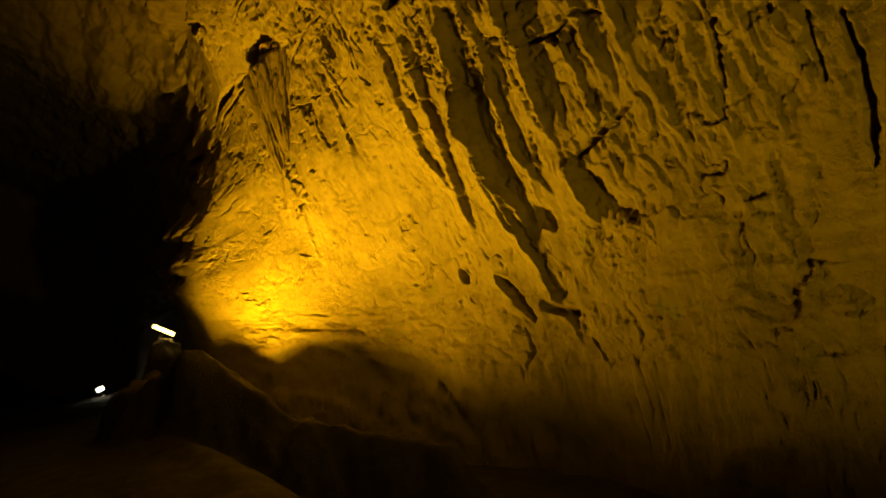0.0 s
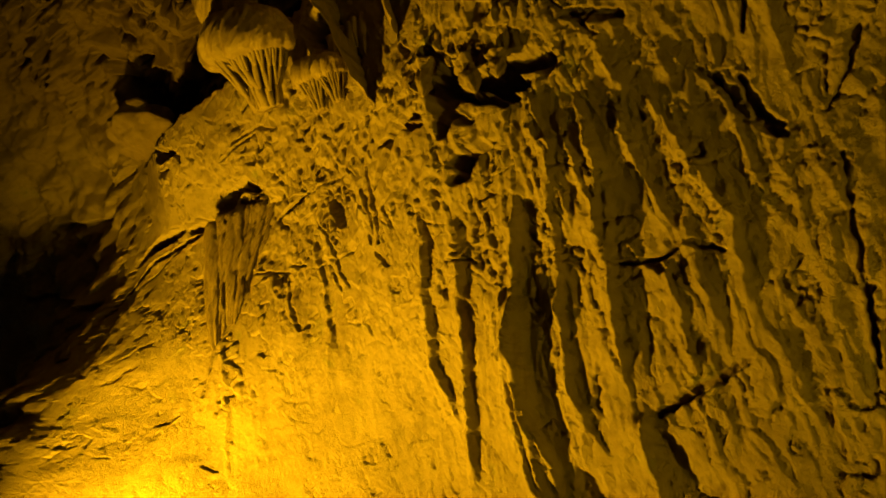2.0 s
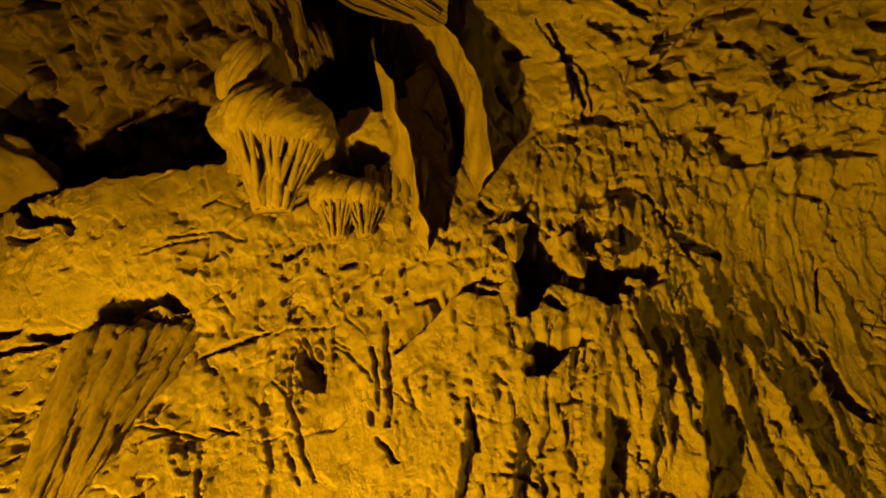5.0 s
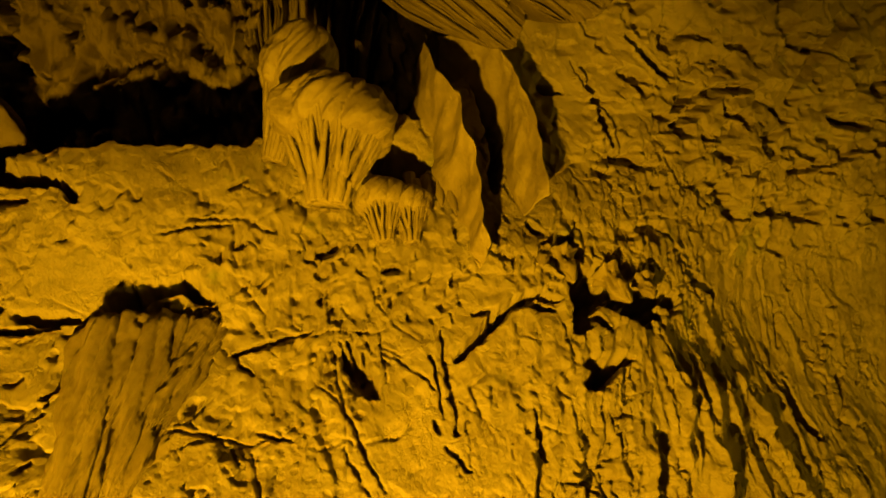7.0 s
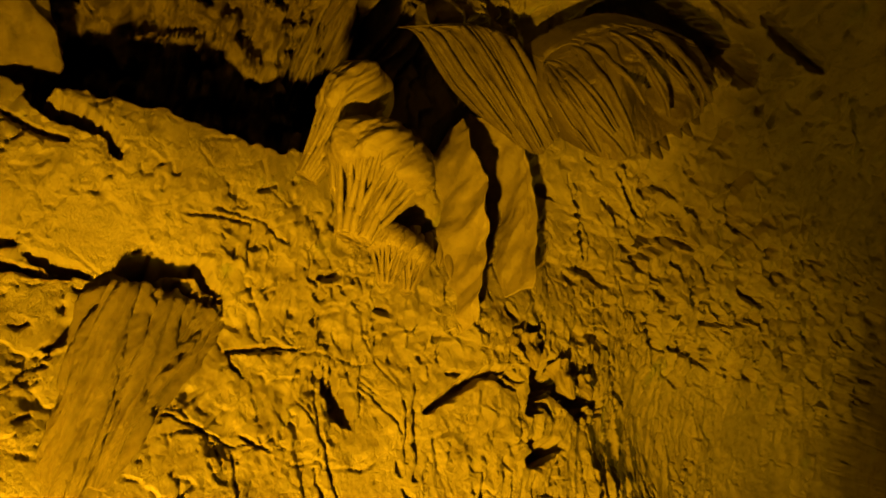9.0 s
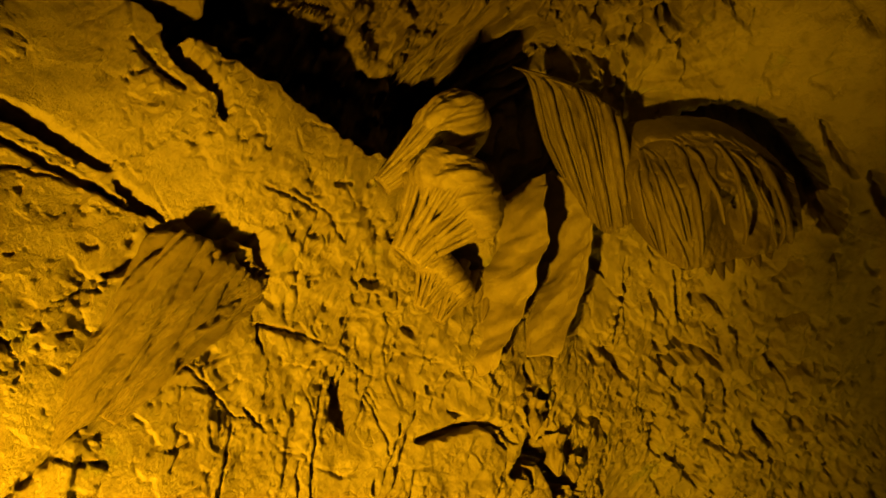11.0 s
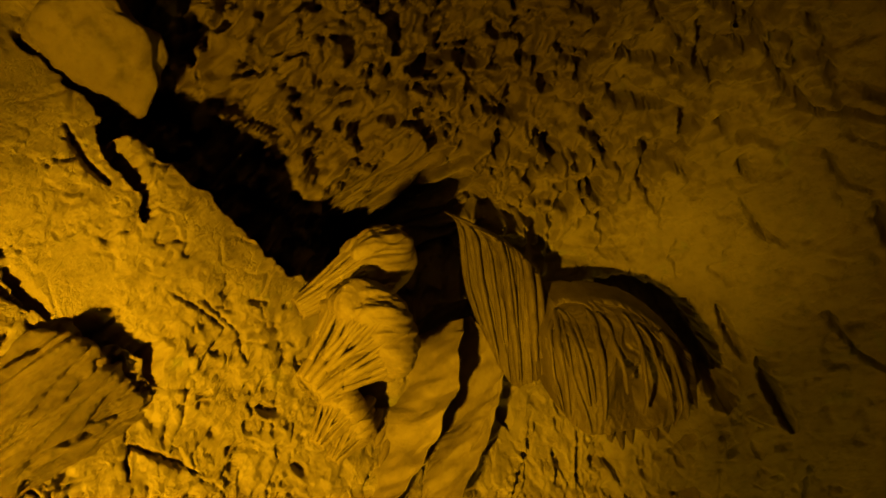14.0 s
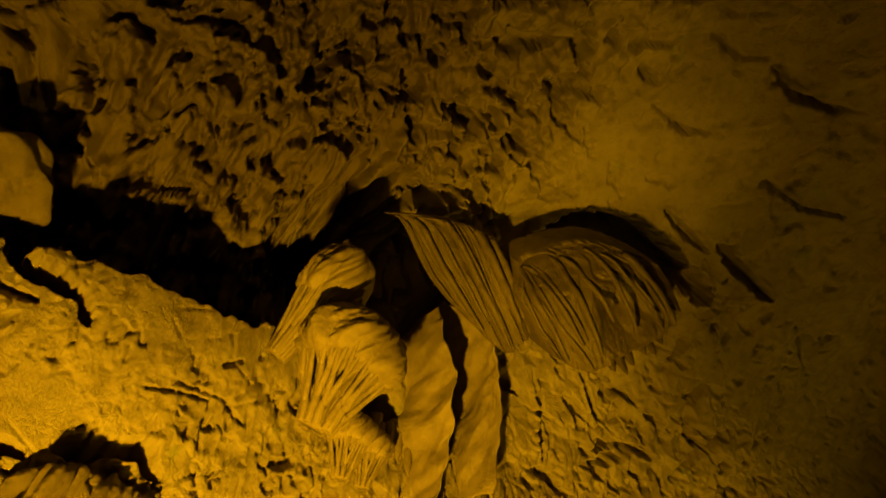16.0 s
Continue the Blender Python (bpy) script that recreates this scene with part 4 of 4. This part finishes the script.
for k in range(6):
    x, y, z = 1.25 - 0.085 * k + folds.uniform(-0.02, 0.02), 3.75 - 0.055 * k, 6.02 + 0.03 * k
    column("drip", (x, y, z + 0.12), (x + 0.02, y, z - folds.uniform(0.06, 0.16)), [(0, 0.05), (0.4, 0.04), (0.8, 0.022), (1, 0.004)], BROWN_FLOWSTONE, 0, 0, 250 + k, 20, 18, rough=0.015, parent=mass)
local_to(mass)

# comb of short stalactites along the lip of the shelf
drips = random.Random(8)
for k in range(11):
    f = k / 10
    x, y, z = 2.74 - 0.04 * f + drips.uniform(-0.03, 0.03), 5.12 - 0.42 * f, 5.98 + drips.uniform(-0.03, 0.05)
    length = drips.uniform(0.22, 0.42)
    ob = column("small_stalactite", (x, y, z), (x + 0.07, y, z - length), [(0, 0.05), (0.3, 0.042), (0.75, 0.026), (1, 0.004)], FLOWSTONE, 5, 0.012, 60 + k, 24, 28, rough=0.012)
    tagged(ob, "short knobbly stalactite in a comb along the rock shelf", "stalactite", "comb of short stalactites")

# broken drips that hang in front of the dark hollows under the shelf
for f, size in ((0.0, 0.6), (0.16, 0.9), (0.42, 0.5), (0.62, 1.0), (0.7, 0.5), (1.0, 0.8)):
    x, y, z = 2.76 + 0.10 * f + drips.uniform(-0.05, 0.05), 4.22 - 0.72 * f, 5.22 - 0.22 * f + drips.uniform(-0.1, 0.08)
    length = size * drips.uniform(0.16, 0.28)
    ob = column("small_stalactite", (x + 0.05, y, z + 0.06), (x + 0.05, y + drips.uniform(-0.09, 0.09), z - length), [(0, 0.11 * size), (0.25, 0.07 * size), (0.55, 0.075 * size), (0.85, 0.04 * size), (1, 0.01)], FLOWSTONE, 5, 0.02, 90 + round(20 * f), 30, 34, rough=0.035 * size)
    tagged(ob, "stubby broken stalactite hanging before a dark hollow", "stalactite", "broken drips under the shelf")

# smooth boulders wedged in the slot and lying at the foot of the wall
def boulder(place, size, flat, seed, label, mat=LIMESTONE, up=(0, 0, 1)):
    n, m = 44, 70
    s, a = np.meshgrid(np.linspace(0.01, np.pi - 0.01, n), np.linspace(0, 2 * np.pi, m, endpoint=False), indexing="ij")
    x, y, z = np.sin(s) * np.cos(a), np.sin(s) * np.sin(a), -np.cos(s)
    lump = sum(fbm(p * 1.3 + seed, q * 1.3 + 2 * seed, 3, seed + k) for k, (p, q) in enumerate(((x, y), (y, z), (z, x))))
    r = size * (1 + 0.13 * lump)
    p = np.stack([r * x, r * y, flat * r * z], axis=-1) @ np.array(Vector(up).to_track_quat("Z", "X").to_matrix()).T + np.array(place)
    faces = grid_faces(n, m, True) + [tuple(range(m))[::-1], tuple((n - 1) * m + j for j in range(m))]
    return tagged(mesh_object("boulder", p.reshape(-1, 3), faces, mat), label, "boulder", "boulders of the cave")


boulder((2.74, 8.4, 6.43), 0.44, 0.64, 71, "smooth pale boulder wedged in the slot below the roof", OLD_FLOWSTONE)
# two rocks added close to the floodlight only to cut off its beam
boulder((2.22, 7.85, 0.70), 0.2, 2.9, 75, "slim upright rock added beside the floodlight to shade the wall", DARKENED_ROCK, (-0.1, 0.2, 0.71))
boulder((2.06, 8.42, 0.78), 0.44, 1.0, 77, "rounded rock added on the bank to block the beam down the passage", DARKENED_ROCK)


# ---- lamps far down the passage ----
def plain(name, colour, rough_, metal=0.0):
    def build(nodes, links, bsdf):
        n = nodes.new("ShaderNodeTexNoise")
        n.inputs["Scale"].default_value = 30
        r = nodes.new("ShaderNodeMapRange")
        r.inputs["To Min"].default_value, r.inputs["To Max"].default_value = rough_ - 0.1, rough_ + 0.15
        links.new(n.outputs[0], r.inputs[0])
        links.new(r.outputs[0], bsdf.inputs["Roughness"])
        bsdf.inputs["Base Color"].default_value, bsdf.inputs["Metallic"].default_value = (*colour, 1), metal
    return material(name, build)


def glow(name, colour, strength):
    def build(nodes, links, bsdf):
        bsdf.inputs["Base Color"].default_value = (0.8, 0.8, 0.8, 1)
        bsdf.inputs["Emission Color"].default_value, bsdf.inputs["Emission Strength"].default_value = (*colour, 1), strength
    return material(name, build)


METAL = plain("lamp_metal", (0.05, 0.05, 0.05), 0.5, 0.6)


def block_mesh(name, centre, size, mat, parent, bevel=0.01, label=""):
    bm = bmesh.new()
    bmesh.ops.create_cube(bm, size=1.0)
    bmesh.ops.scale(bm, vec=size, verts=bm.verts)
    bmesh.ops.bevel(bm, geom=bm.edges[:], offset=bevel, segments=2, affect="EDGES")
    bmesh.ops.translate(bm, vec=centre, verts=bm.verts)
    me = bpy.data.meshes.new(name)
    bm.to_mesh(me)
    bm.free()
    me.materials.append(mat)
    ob = new(name, me)
    ob.parent = parent
    if label:
        ob["label"] = label
    return ob


def lamp(place, size, colour, strength, tilt, label):
    """A floodlight on a bracket: its glass faces back along the passage."""
    ob = thing("floodlight", place, label, "floodlight", "floodlights along the passage")
    ob.rotation_euler = (0, radians(tilt), radians(8))
    w, h = size
    block_mesh("housing", (0, 0.06, 0), (w + 0.05, 0.10, h + 0.04), METAL, ob)
    block_mesh("glass", (0, -0.002, 0), (w, 0.02, h), glow("lamp_glass", colour, strength), ob, 0.004, "glowing glass front")
    block_mesh("bracket", (0, 0.07, -h / 2 - 0.09), (0.06, 0.05, 0.18), METAL, ob, 0.005)
    return ob


lamp((2.72, 11.98, 1.89), (0.42, 0.075), (1.0, 0.66, 0.12), 14, 32, "lit amber floodlight on a rock stump far down the passage")
lamp((2.22, 16.8, 0.86), (0.17, 0.10), (1.0, 0.95, 0.62), 14, -12, "lit white floodlight on a rock stump far down the passage")
boulder((2.75, 12.1, 1.15), 0.42, 1.35, 91, "tall dark rock stump under a floodlight", LIMESTONE)
boulder((2.25, 16.95, 0.42), 0.4, 0.7, 92, "low dark rock stump under a floodlight", LIMESTONE)
